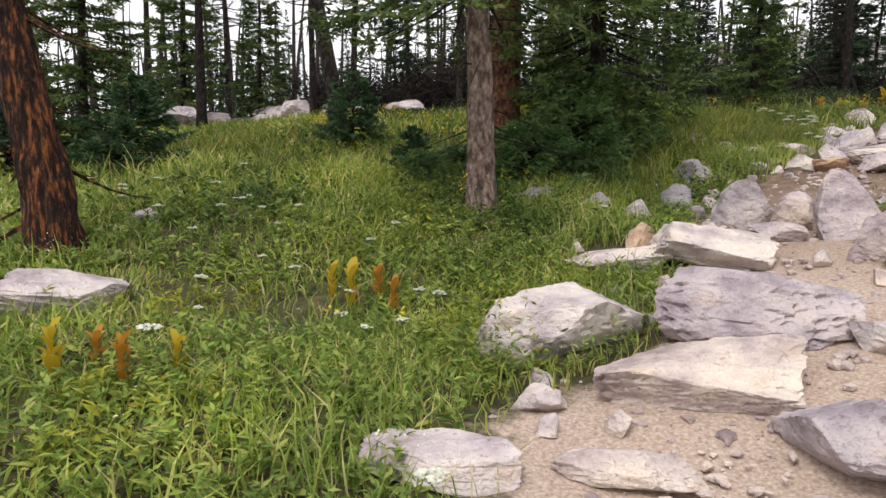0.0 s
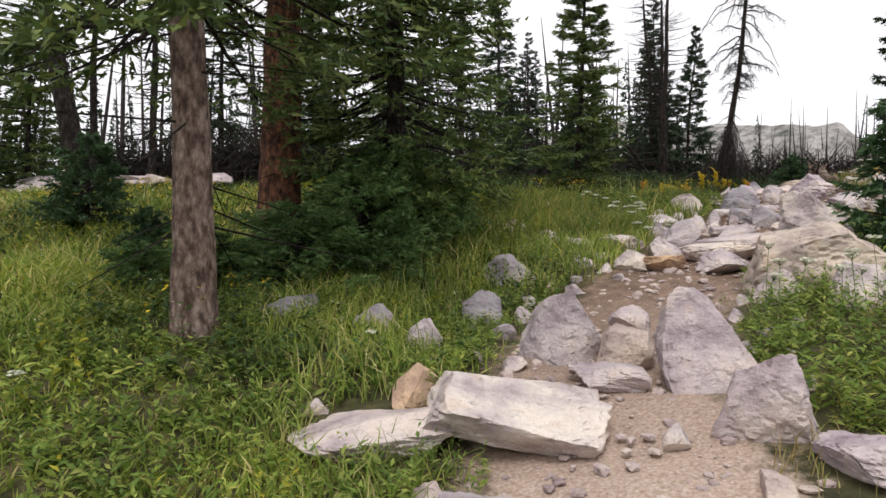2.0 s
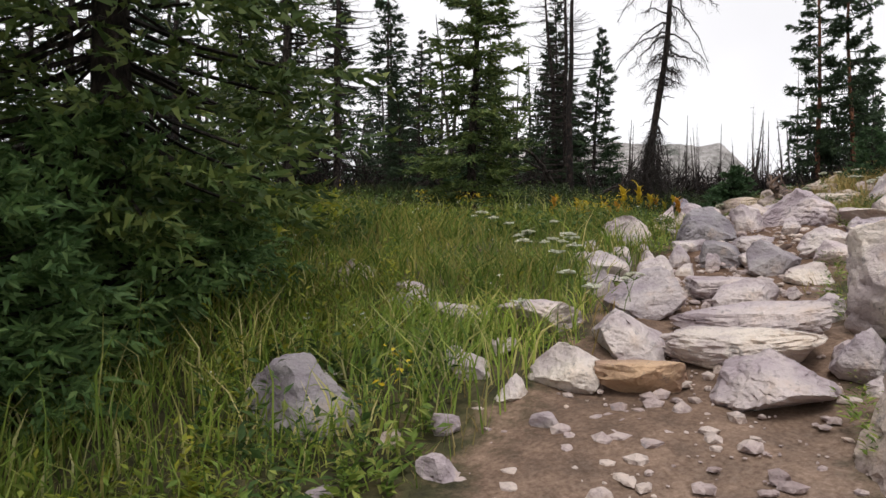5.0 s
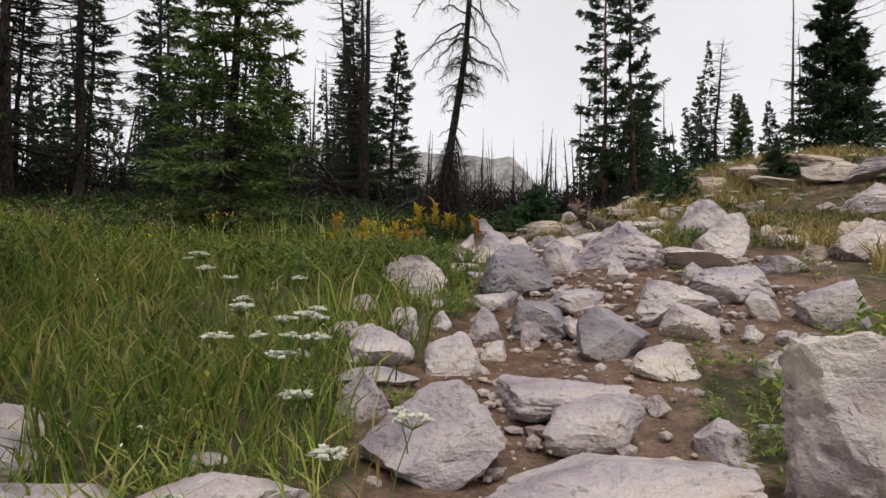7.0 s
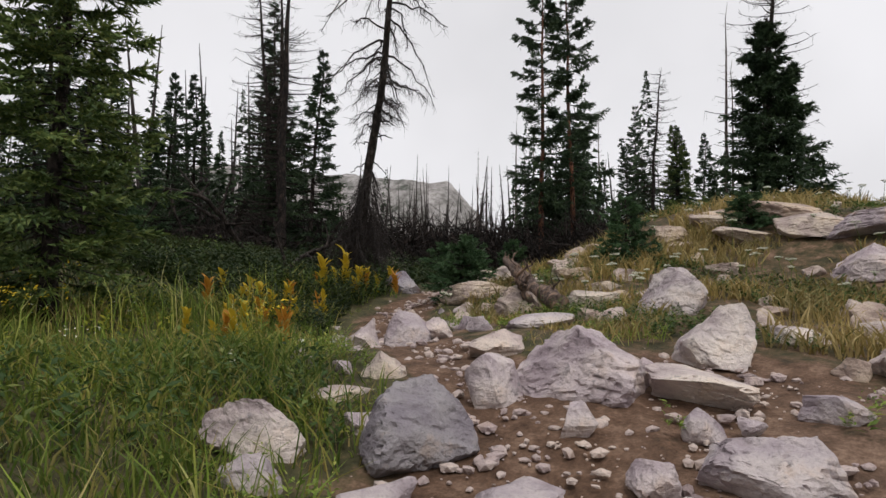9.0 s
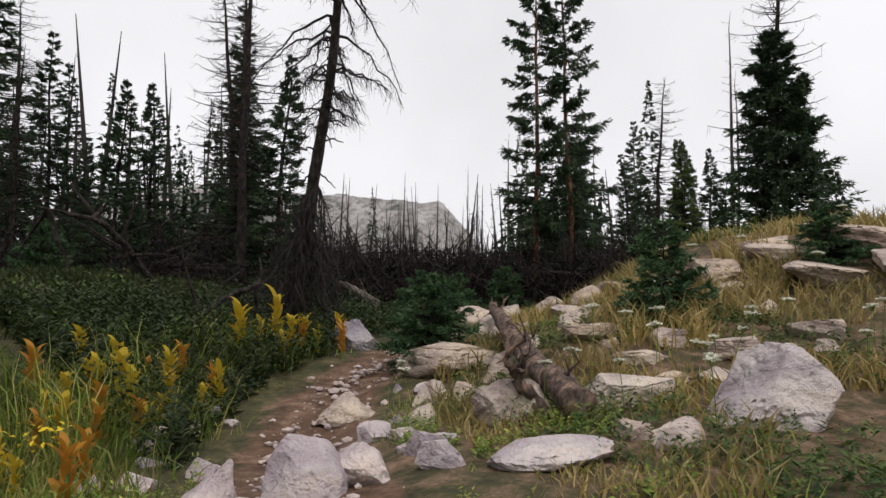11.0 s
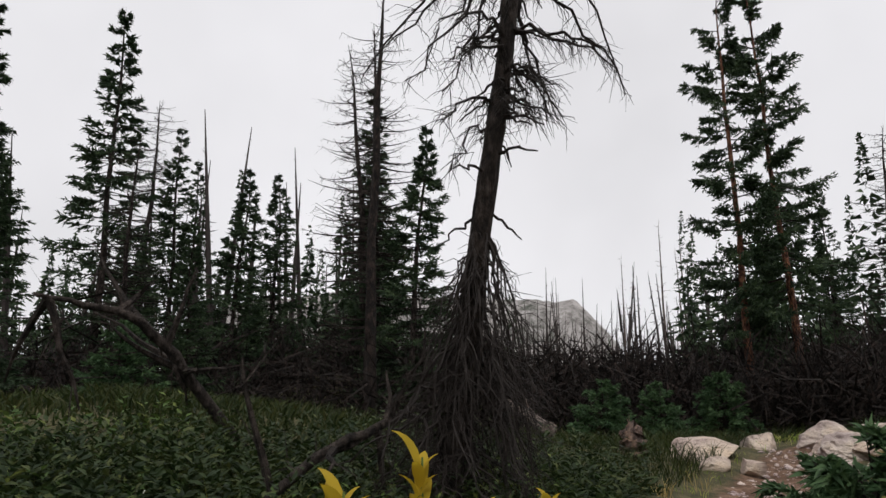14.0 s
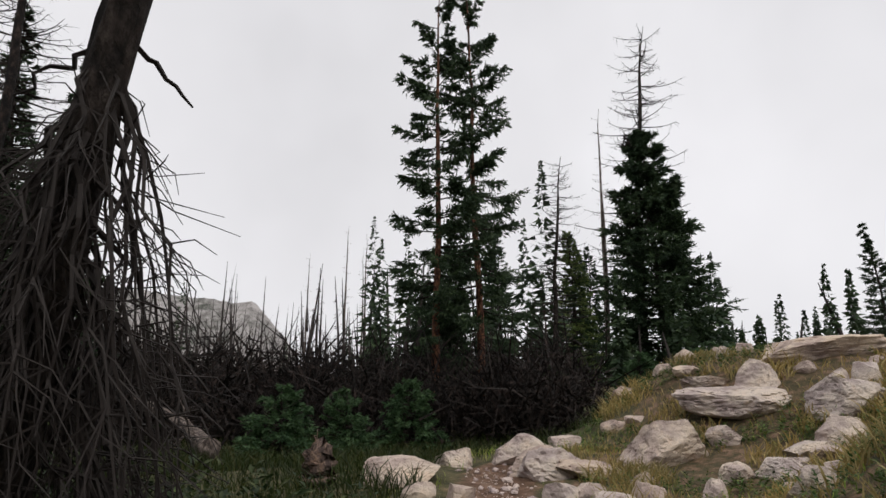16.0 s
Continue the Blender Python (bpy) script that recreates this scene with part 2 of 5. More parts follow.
def cliff_rock():
    mat, n, l, b = nodes("pale_cliff", 0.9)
    big, fine = noise_node(n, l, 0.06, 9, rough=0.7), noise_node(n, l, 0.35, 8, rough=0.75)
    col = ramp_node(n, l, big.outputs[0], [(0.36, (0.12, 0.13, 0.11)), (0.46, (0.36, 0.34, 0.33)), (0.6, (0.52, 0.49, 0.48))]).outputs[0]
    dark = ramp_node(n, l, fine.outputs[0], [(0.4, (0.4, 0.4, 0.38)), (0.55, (1, 1, 1))])
    l.new(mix_node(n, l, 0.8, col, dark.outputs[0], "MULTIPLY"), b.inputs["Base Color"])
    bump_node(n, l, b, big.outputs[0], 1.0, 6.0)
    return mat


CLIFF = cliff_rock()
FARWOOD = plain("far_burnt_wood", (0.045, 0.037, 0.035), 0.95, 2)


# ---- mesh tools ----
def mesh_of(name, verts, faces, mat, smooth=False):
    me = bpy.data.meshes.new(name)
    verts, faces = np.asarray(verts, np.float32), np.asarray(faces, np.int32)
    me.vertices.add(len(verts))
    me.vertices.foreach_set("co", verts.ravel())
    k = faces.shape[1]
    me.loops.add(faces.size)
    me.loops.foreach_set("vertex_index", faces.ravel())
    me.polygons.add(len(faces))
    me.polygons.foreach_set("loop_start", np.arange(0, faces.size, k, dtype=np.int32))
    me.polygons.foreach_set("use_smooth", np.full(len(faces), smooth))
    me.update(calc_edges=True)
    me.validate()
    me.materials.append(mat)
    return me


def part(name, verts, faces, mat, parent=None, label="", smooth=False):
    ob = new(name, mesh_of(name, verts, faces, mat, smooth))
    if parent is not None:
        ob.parent = parent
    return tagged(ob, label)


class Shape:
    """Collects pieces of one mesh: faces of three or four corners, kept as triangles."""
    def __init__(self):
        self.v, self.f, self.n = [], [], 0

    def add(self, v, f):
        self.v.append(np.asarray(v, float))
        self.f.append(np.asarray(f, int) + self.n)
        self.n += len(v)

    def tube(self, pts, radii, sides=6, rough=0.0, rng=None, cap=True):
        pts, radii = np.asarray(pts, float), np.asarray(radii, float)
        d = np.gradient(pts, axis=0)
        d /= np.linalg.norm(d, axis=1)[:, None] + 1e-9
        ref = np.where(np.abs(d[:, 2:3]) > 0.9, [[1.0, 0, 0]], [[0, 0, 1.0]])
        a = np.cross(d, ref)
        a /= np.linalg.norm(a, axis=1)[:, None]
        b = np.cross(d, a)
        th = np.arange(sides) * 2 * np.pi / sides
        r = radii[:, None] * (1 + (rough * rng.uniform(-1, 1, (len(pts), sides)) if rough else 0))
        v = pts[:, None] + r[..., None] * (np.cos(th)[None, :, None] * a[:, None] + np.sin(th)[None, :, None] * b[:, None])
        i, j = np.meshgrid(np.arange(len(pts) - 1), np.arange(sides), indexing="ij")
        p, q = (i * sides + j).ravel(), (i * sides + (j + 1) % sides).ravel()
        f = np.concatenate([np.stack([p, q, q + sides], 1), np.stack([p, q + sides, p + sides], 1)])
        v = v.reshape(-1, 3)
        if cap:
            k = len(v)
            v = np.concatenate([v, pts[-1:], pts[:1]])
            last = (len(pts) - 1) * sides
            jj = np.arange(sides)
            f = np.concatenate([f, np.stack([last + jj, last + (jj + 1) % sides, np.full(sides, k)], 1), np.stack([(jj + 1) % sides, jj, np.full(sides, k + 1)], 1)])
        self.add(v, f)

    def slivers(self, p, d, length, width, rng):
        """Flat pointed needles or twigs from the points p along d."""
        side = np.cross(d, rng.normal(size=d.shape))
        side /= np.linalg.norm(side, axis=1)[:, None] + 1e-9
        w = (np.asarray(width) * 0.5)[..., None] if np.ndim(width) else width * 0.5
        ln = np.asarray(length)[..., None] if np.ndim(length) else length
        v = np.stack([p - side * w, p + side * w, p + d * ln], 1).reshape(-1, 3)
        self.add(v, np.arange(len(v)).reshape(-1, 3))

    def blades(self, p, d, bend, length, width, rng):
        """Bent grass blades: a strip of two lengths with a pointed tip."""
        side = np.cross(d, rng.normal(size=d.shape))
        side /= np.linalg.norm(side, axis=1)[:, None] + 1e-9
        w, ln = (width * 0.5)[:, None], length[:, None]
        m = p + d * ln * 0.55
        tip = p + d * ln * 0.9 + bend * ln * 0.45
        v = np.stack([p - side * w, p + side * w, m - side * w * 0.8, m + side * w * 0.8, tip], 1)
        k = np.arange(len(p))[:, None] * 5
        f = np.concatenate([k + [[0, 1, 3]], k + [[0, 3, 2]], k + [[2, 3, 4]]])
        self.add(v.reshape(-1, 3), f)

    def leaves(self, p, d, length, width, rng, cup=0.25):
        """Leaves with a folded midrib: base, two sides, tip."""
        up = np.array([[0, 0, 1.0]]) + 0.35 * rng.normal(size=d.shape)
        side = np.cross(d, up)
        side /= np.linalg.norm(side, axis=1)[:, None] + 1e-9
        nrm = np.cross(side, d)
        w, ln = (width * 0.5)[:, None], length[:, None]
        m = p + d * ln * 0.45
        v = np.stack([p, m - side * w + nrm * w * cup, p + d * ln - nrm * ln * 0.12, m + side * w + nrm * w * cup, m], 1)
        k = np.arange(len(p))[:, None] * 5
        f = np.concatenate([k + [[0, 1, 4]], k + [[1, 2, 4]], k + [[0, 4, 3]], k + [[4, 2, 3]]])
        self.add(v.reshape(-1, 3), f)

    def part(self, name, mat, parent=None, label="", smooth=False):
        return part(name, np.concatenate(self.v), np.concatenate(self.f), mat, parent, label, smooth)


def unit(v):
    return v / (np.linalg.norm(v, axis=-1, keepdims=True) + 1e-9)


# ---- ground ----
GROUND_LOW = [(2.47, 8.84, 0.92), (2.31, 5.19, 0.52), (1.50, 3.64, 0.23), (1.10, 5.92, 0.44), (1.56, 5.74, 0.45), (0.39, 7.48, 1.00), (1.31, 9.54, 1.08), (0.98, 11.67, 1.63), (3.57, 9.11, 1.35), (2.97, 8.70, 1.04), (3.40, 6.36, 0.96), (3.48, 5.76, 0.92), (3.22, 5.01, 0.83), (3.02, 4.69, 0.79), (5.17, 9.19, 1.63), (4.76, 9.16, 1.42), (4.97, 8.82, 1.50), (5.34, 8.76, 1.66), (6.01, 8.67, 1.88), (8.36, 12.12, 2.35), (10.09, 12.32, 2.59), (7.43, 12.36, 2.32), (5.96, 10.55, 1.95), (7.31, 10.28, 1.92), (6.48, 10.58, 2.01), (8.53, 10.36, 2.34), (11.01, 12.09, 3.01), (9.84, 11.13, 2.65)]
GROUND_HIGH = [(6.37, 10.99, 1.98), (9.77, 10.43, 2.71), (10.50, 15.50, 2.52), (13.95, 14.46, 3.47), (10.34, 12.72, 2.69), (12.90, 17.91, 3.08), (18.34, 20.11, 2.94), (19.69, 18.87, 3.71), (17.54, 13.65, 4.41), (19.82, 24.57, 3.32), (21.92, 24.05, 3.32), (17.94, 20.99, 3.43), (19.54, 20.17, 3.40), (25.86, 24.70, 3.98), (-0.07, 6.29, 0.37), (-3.94, 15.76, 2.35), (7.35, 18.39, 2.98), (0.00, -0.02, -0.40), (3.94, -0.01, 0.25), (-5.25, 2.61, -0.29), (7.88, 5.26, 2.18), (15.75, 7.90, 4.38), (-10.50, 21.01, 2.69), (5.25, 28.89, 3.41), (17.06, 28.89, 3.28), (10.50, 35.46, 3.36), (32.81, 15.78, 4.58), (28.88, 32.83, 3.38), (0.00, -10.53, -1.76), (23.50, 17.00, 5.10), (0.43, 7.90, 1.25), (17.80, 13.30, 4.70)]

def height(x, y):
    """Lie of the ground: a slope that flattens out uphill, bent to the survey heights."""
    x, y = np.asarray(x, float), np.asarray(y, float)
    def base(a, b):
        u = b + 0.45 * a
        return 0.1 + 6.2 * np.tanh(u / 38.0) - 1.2 * np.tanh(np.maximum(u - 45, 0) / 40)
    top, low = np.zeros(x.shape), np.full(x.shape, 0.06)
    for a, b, c in GROUND_LOW + GROUND_HIGH:
        d = (x - a) ** 2 + (y - b) ** 2
        reach = 0.8 + 0.006 * (a * a + b * b) ** 0.75
        w = np.exp(-d / (2 * reach * reach)) + 0.02 / (1 + d * d * 0.05)
        top, low = top + w * (c - base(a, b)), low + w
    return base(x, y) + top / low

TRAIL = np.array([(-1.2, -4), (0, -1), (0.6, 1.5), (1.0, 2.8), (1.7, 3.4), (2.5, 4.6), (2.9, 6.1), (3.6, 7.2), (4.6, 8.2), (5.3, 8.8), (6.1, 9.5), (6.7, 10.2), (7.6, 10.9), (8.7, 11.6),
                  (9.2, 12.6), (9.8, 14.0), (10.5, 15.2), (11.4, 16.2), (13.5, 17.4), (16.5, 19.2), (19.5, 20.5)], float)


def off_trail(x, y):
    """Distance from the middle line of the trail."""
    best = np.full(np.shape(x), 1e9)
    for (a, b), (c, d) in zip(TRAIL[:-1], TRAIL[1:]):
        s = np.clip(((x - a) * (c - a) + (y - b) * (d - b)) / ((c - a) ** 2 + (d - b) ** 2), 0, 1)
        best = np.minimum(best, np.hypot(x - a - s * (c - a), y - b - s * (d - b)))
    return best


def worn(x, y):
    w = np.clip(1.25 - off_trail(x, y) / np.where(y > 12.5, 0.55, 0.95), 0, 1)
    for a, b, r in ((8.6, 10.2, 1.3), (9.9, 11.2, 1.2), (1.0, 3.2, 0.9)):
        w = np.maximum(w, np.clip(1.3 - np.hypot(x - a, y - b) / r, 0, 1))
    return np.clip(w, 0, 1)


def axis(low, high, step):
    mid = np.arange(low, high, step)
    out = np.cumsum(step * 1.22 ** np.arange(1, 46))
    return np.concatenate([low - out[::-1], mid, mid[-1] + out])


gx, gy = axis(-9, 24, 0.15), axis(-3, 28, 0.15)
X, Y = np.meshgrid(gx, gy, indexing="ij")
Z = height(X, Y)
bumps = np.array([noise.noise((a * 1.6, b * 1.6, 0)) * 0.05 + noise.noise((a * 6, b * 6, 3)) * 0.018 for a, b in zip(X.ravel(), Y.ravel())]).reshape(X.shape)
Z = Z + bumps - 0.05 * worn(X, Y)
i, j = np.meshgrid(np.arange(len(gx) - 1), np.arange(len(gy) - 1), indexing="ij")
a = (i * len(gy) + j).ravel()
ground = part("ground", np.stack([X, Y, Z], -1).reshape(-1, 3), np.stack([a, a + len(gy), a + len(gy) + 1, a + 1], 1), SOIL, smooth=True)
tagged(ground, "sloping mountain meadow soil with a worn dirt trail", "ground", kind="structure")
layer_worn = ground.data.attributes.new("worn", "FLOAT", "POINT")
grit = ground.data.attributes.new("grit", "FLOAT", "POINT")
grit.data.foreach_set("value", (0.85 * np.clip((8.5 - Y) / 4, 0, 1) + 0.25 * np.clip((11 - Y) / 3, 0, 0.6)).clip(0, 0.9).ravel().astype(np.float32))
rise = np.clip((X - 8.5) / 2, 0, 1) * np.clip((np.interp(X, TRAIL[:, 0], TRAIL[:, 1]) - Y) / 1.0, 0, 1)
layer_worn.data.foreach_set("value", np.maximum(worn(X, Y), 0.46 * rise).ravel().astype(np.float32))


def lie(x, y):
    return float(height(x, y))


# ---- rocks ----
# rocks: x, y, width, depth, height, turn
ROCKS_LOWER = [(1.87, 2.98, 0.70, 0.56, 0.31, -32), (-0.02, 2.97, 0.70, 0.35, 0.15, 0), (0.84, 2.98, 0.66, 0.23, 0.11, -15), (1.49, 3.82, 1.07, 0.71, 0.22, -21), (2.62, 3.90, 0.43, 0.35, 0.13, -33), (2.12, 4.53, 1.16, 0.93, 0.36, -25), (0.82, 4.68, 1.10, 0.88, 0.39, -9), (-2.77, 4.85, 0.85, 0.68, 0.22, 29), (2.37, 6.00, 1.00, 0.80, 0.29, -21), (1.61, 6.31, 0.98, 0.78, 0.16, -14), (1.97, 6.63, 0.32, 0.25, 0.24, -16), (-3.25, 7.33, 0.39, 0.31, 0.15, 23)]
ROCKS_STEPS = [(3.70, 4.83, 0.55, 0.44, 0.15, -48), (3.54, 9.50, 0.58, 0.47, 0.29, -6), (3.54, 5.37, 0.49, 0.39, 0.39, -39), (3.06, 5.43, 0.13, 0.10, 0.09, -31), (3.69, 6.05, 0.68, 0.54, 0.55, -34), (1.31, 6.69, 0.22, 0.17, 0.09, 3), (3.12, 6.35, 0.49, 0.39, 0.11, -24), (3.40, 6.63, 0.37, 0.29, 0.24, -26), (3.10, 7.07, 0.58, 0.47, 0.47, -20), (2.20, 7.70, 0.29, 0.23, 0.25, -7), (5.50, 6.79, 0.46, 0.37, 0.30, -45), (3.82, 7.37, 0.32, 0.26, 0.17, -27), (1.09, 8.62, 0.67, 0.54, 0.20, 4), (5.11, 7.24, 0.38, 0.31, 0.23, -39), (1.85, 8.42, 0.51, 0.41, 0.24, -3), (2.91, 8.43, 0.39, 0.31, 0.29, -14), (5.66, 7.5, 1.2, 0.8, 0.5, -42)]
ROCKS_MIDDLE = [(5.41, 8.46, 0.50, 0.40, 0.19, -55), (5.04, 8.90, 0.41, 0.33, 0.11, -41), (4.76, 9.15, 0.34, 0.27, 0.17, -32), (3.67, 9.91, 0.25, 0.20, 0.06, -3), (5.73, 8.96, 0.75, 0.59, 0.14, -50), (5.95, 8.45, 0.26, 0.2, 0.2, -61), (5.29, 9.34, 0.41, 0.32, 0.20, -39), (5.07, 9.95, 0.52, 0.41, 0.17, -29), (6.16, 9.31, 0.83, 0.45, 0.13, -50), (4.68, 10.32, 0.41, 0.33, 0.11, -20), (6.58, 8.6, 0.72, 0.5, 0.62, -61), (5.88, 9.97, 0.53, 0.42, 0.26, -40), (4.51, 10.82, 0.36, 0.29, 0.12, -15), (6.52, 9.72, 0.38, 0.30, 0.17, -49), (6.61, 9.99, 0.59, 0.47, 0.13, -47), (4.63, 11.11, 0.30, 0.24, 0.10, -15)]
ROCKS_MIDDLE_REST = [(5.86, 10.47, 0.25, 0.20, 0.17, -35), (4.29, 11.66, 0.38, 0.30, 0.18, -9), (7.45, 10.38, 0.39, 0.31, 0.24, -50)]
ROCKS_BEND = [(6.11, 10.77, 0.40, 0.20, 0.06, -25), (6.30, 11.06, 0.38, 0.31, 0.19, -26), (6.61, 10.79, 0.28, 0.22, 0.16, -34), (7.17, 11.14, 0.21, 0.16, 0.15, -39), (7.51, 11.03, 0.39, 0.31, 0.16, -44), (6.84, 11.62, 0.18, 0.14, 0.11, -30), (6.81, 12.05, 0.27, 0.21, 0.12, -26), (7.64, 11.58, 0.31, 0.25, 0.09, -40), (7.34, 12.09, 0.27, 0.22, 0.13, -32), (8.09, 11.85, 0.56, 0.44, 0.35, -42), (7.52, 12.45, 0.50, 0.40, 0.27, -32), (9.34, 11.76, 0.82, 0.66, 0.36, -52), (8.91, 12.11, 0.32, 0.26, 0.25, -47)]
ROCKS_BANK = [(7.79, 9.56, 0.31, 0.25, 0.20, -68), (7.45, 10.03, 0.34, 0.27, 0.12, -57), (6.91, 10.78, 0.14, 0.11, 0.07, -39), (8.00, 10.24, 0.33, 0.27, 0.15, -59), (8.69, 9.72, 0.39, 0.31, 0.23, -71), (7.27, 10.85, 0.12, 0.09, 0.10, -43), (7.58, 10.76, 0.16, 0.13, 0.07, -48), (8.24, 10.46, 0.49, 0.39, 0.20, -58), (8.55, 10.07, 0.19, 0.16, 0.13, -65), (7.97, 10.89, 0.33, 0.26, 0.06, -50), (8.87, 10.48, 0.55, 0.44, 0.19, -62), (7.99, 11.12, 0.36, 0.29, 0.11, -48), (8.52, 10.83, 0.21, 0.17, 0.10, -56), (9.72, 10.50, 0.33, 0.26, 0.11, -66), (8.80, 11.42, 0.19, 0.15, 0.13, -52), (10.52, 11.53, 0.54, 0.43, 0.36, -61)]
ROCKS_BANK_REST = [(10.86, 10.34, 0.62, 0.50, 0.36, -69), (14.38, 11.59, 0.77, 0.62, 0.32, -69), (15.48, 11.82, 1.12, 0.89, 0.27, -70)]
ROCKS_RISE = [(9.14, 10.91, 0.20, 0.16, 0.10, -68), (9.63, 11.18, 0.58, 0.46, 0.14, -67), (9.67, 12.80, 0.39, 0.31, 0.16, -47), (11.43, 11.28, 0.43, 0.34, 0.11, -73), (9.33, 13.99, 0.31, 0.25, 0.23, -35), (9.78, 13.98, 0.39, 0.31, 0.24, -39), (10.69, 13.21, 0.57, 0.45, 0.12, -51), (10.05, 13.94, 0.34, 0.27, 0.15, -41), (12.00, 12.66, 0.66, 0.53, 0.42, -63)]
ROCKS_CREST = [(8.28, 12.78, 0.39, 0.29, 0.07, -32), (8.72, 12.97, 0.35, 0.28, 0.16, -36), (15.44, 12.50, 0.97, 0.78, 0.22, -73), (15.25, 13.31, 0.84, 0.67, 0.14, -68), (15.95, 13.10, 1.08, 0.86, 0.24, -70), (15.66, 13.92, 0.76, 0.61, 0.19, -66)]
ROCKS_LOG = [(11.36, 14.01, 0.52, 0.42, 0.28, -50), (11.95, 13.56, 0.56, 0.45, 0.15, -63), (12.54, 13.19, 0.32, 0.26, 0.08, -72), (12.33, 13.43, 0.28, 0.22, 0.08, -67), (11.23, 14.77, 0.23, 0.19, 0.14, -39), (12.69, 13.87, 0.45, 0.36, 0.08, -63), (11.21, 15.63, 0.49, 0.39, 0.18, -31), (11.79, 14.95, 0.24, 0.19, 0.12, -44), (12.19, 14.89, 0.28, 0.23, 0.18, -48), (13.19, 14.67, 0.50, 0.40, 0.11, -58), (12.38, 15.74, 0.87, 0.70, 0.22, -42), (13.44, 15.08, 0.27, 0.22, 0.20, -55), (19.61, 20.06, 0.79, 0.63, 0.27, -52)]
ROCKS_SLOPE = [(16.39, 16.80, 0.37, 0.29, 0.17, -86), (14.37, 13.63, 0.30, 0.24, 0.13, -73), (14.95, 14.16, 0.40, 0.32, 0.11, -70), (13.85, 15.21, 0.20, 0.16, 0.15, -56), (13.39, 16.09, 0.33, 0.27, 0.25, -47), (15.33, 14.53, 0.56, 0.45, 0.21, -68), (16.09, 14.30, 0.52, 0.42, 0.11, -72), (12.84, 17.83, 0.62, 0.50, 0.33, -33), (14.95, 15.91, 0.44, 0.35, 0.21, -57), (20.27, 16.76, 0.54, 0.43, 0.29, -88), (21.49, 16.44, 0.40, 0.32, 0.27, -90), (21.71, 16.73, 0.29, 0.23, 0.16, -88), (23.04, 16.93, 1.58, 1.26, 0.25, -87)]
ROCKS_LAST = [(17.36, 20.37, 0.35, 0.28, 0.18, -56), (17.60, 20.01, 0.27, 0.22, 0.16, -60), (20.11, 17.14, 0.48, 0.38, 0.15, -85), (18.06, 21.05, 0.82, 0.65, 0.26, -55), (19.35, 19.37, 0.81, 0.65, 0.17, -69), (19.18, 19.73, 0.73, 0.58, 0.32, -67), (21.03, 16.69, 0.83, 0.66, 0.38, -88), (20.16, 18.68, 1.01, 0.81, 0.48, -75), (19.49, 21.22, 0.51, 0.40, 0.23, -59), (20.08, 20.52, 0.73, 0.58, 0.35, -64), (21.65, 18.09, 1.38, 1.11, 0.30, -81), (21.99, 17.75, 0.58, 0.46, 0.41, -83), (22.40, 18.48, 0.74, 0.59, 0.13, -79)]
ball = bmesh.new()
bmesh.ops.create_icosphere(ball, subdivisions=5, radius=1)
BALL_V = np.array([v.co[:] for v in ball.verts])
BALL_F = np.array([[v.index for v in f.verts] for f in ball.faces])
ball.free()
ball = bmesh.new()
bmesh.ops.create_icosphere(ball, subdivisions=4, radius=1)
COBBLE_V = np.array([v.co[:] for v in ball.verts])
COBBLE_F = np.array([[v.index for v in f.verts] for f in ball.faces])
ball.free()
ball = bmesh.new()
bmesh.ops.create_icosphere(ball, subdivisions=3, radius=1)
STONE_V = np.array([v.co[:] for v in ball.verts])
STONE_F = np.array([[v.index for v in f.verts] for f in ball.faces])
ball.free()
ball = bmesh.new()
bmesh.ops.create_icosphere(ball, subdivisions=1, radius=1)
CHIP_V = np.array([v.co[:] for v in ball.verts])
CHIP_F = np.array([[v.index for v in f.verts] for f in ball.faces])
ball.free()
FOOT = []


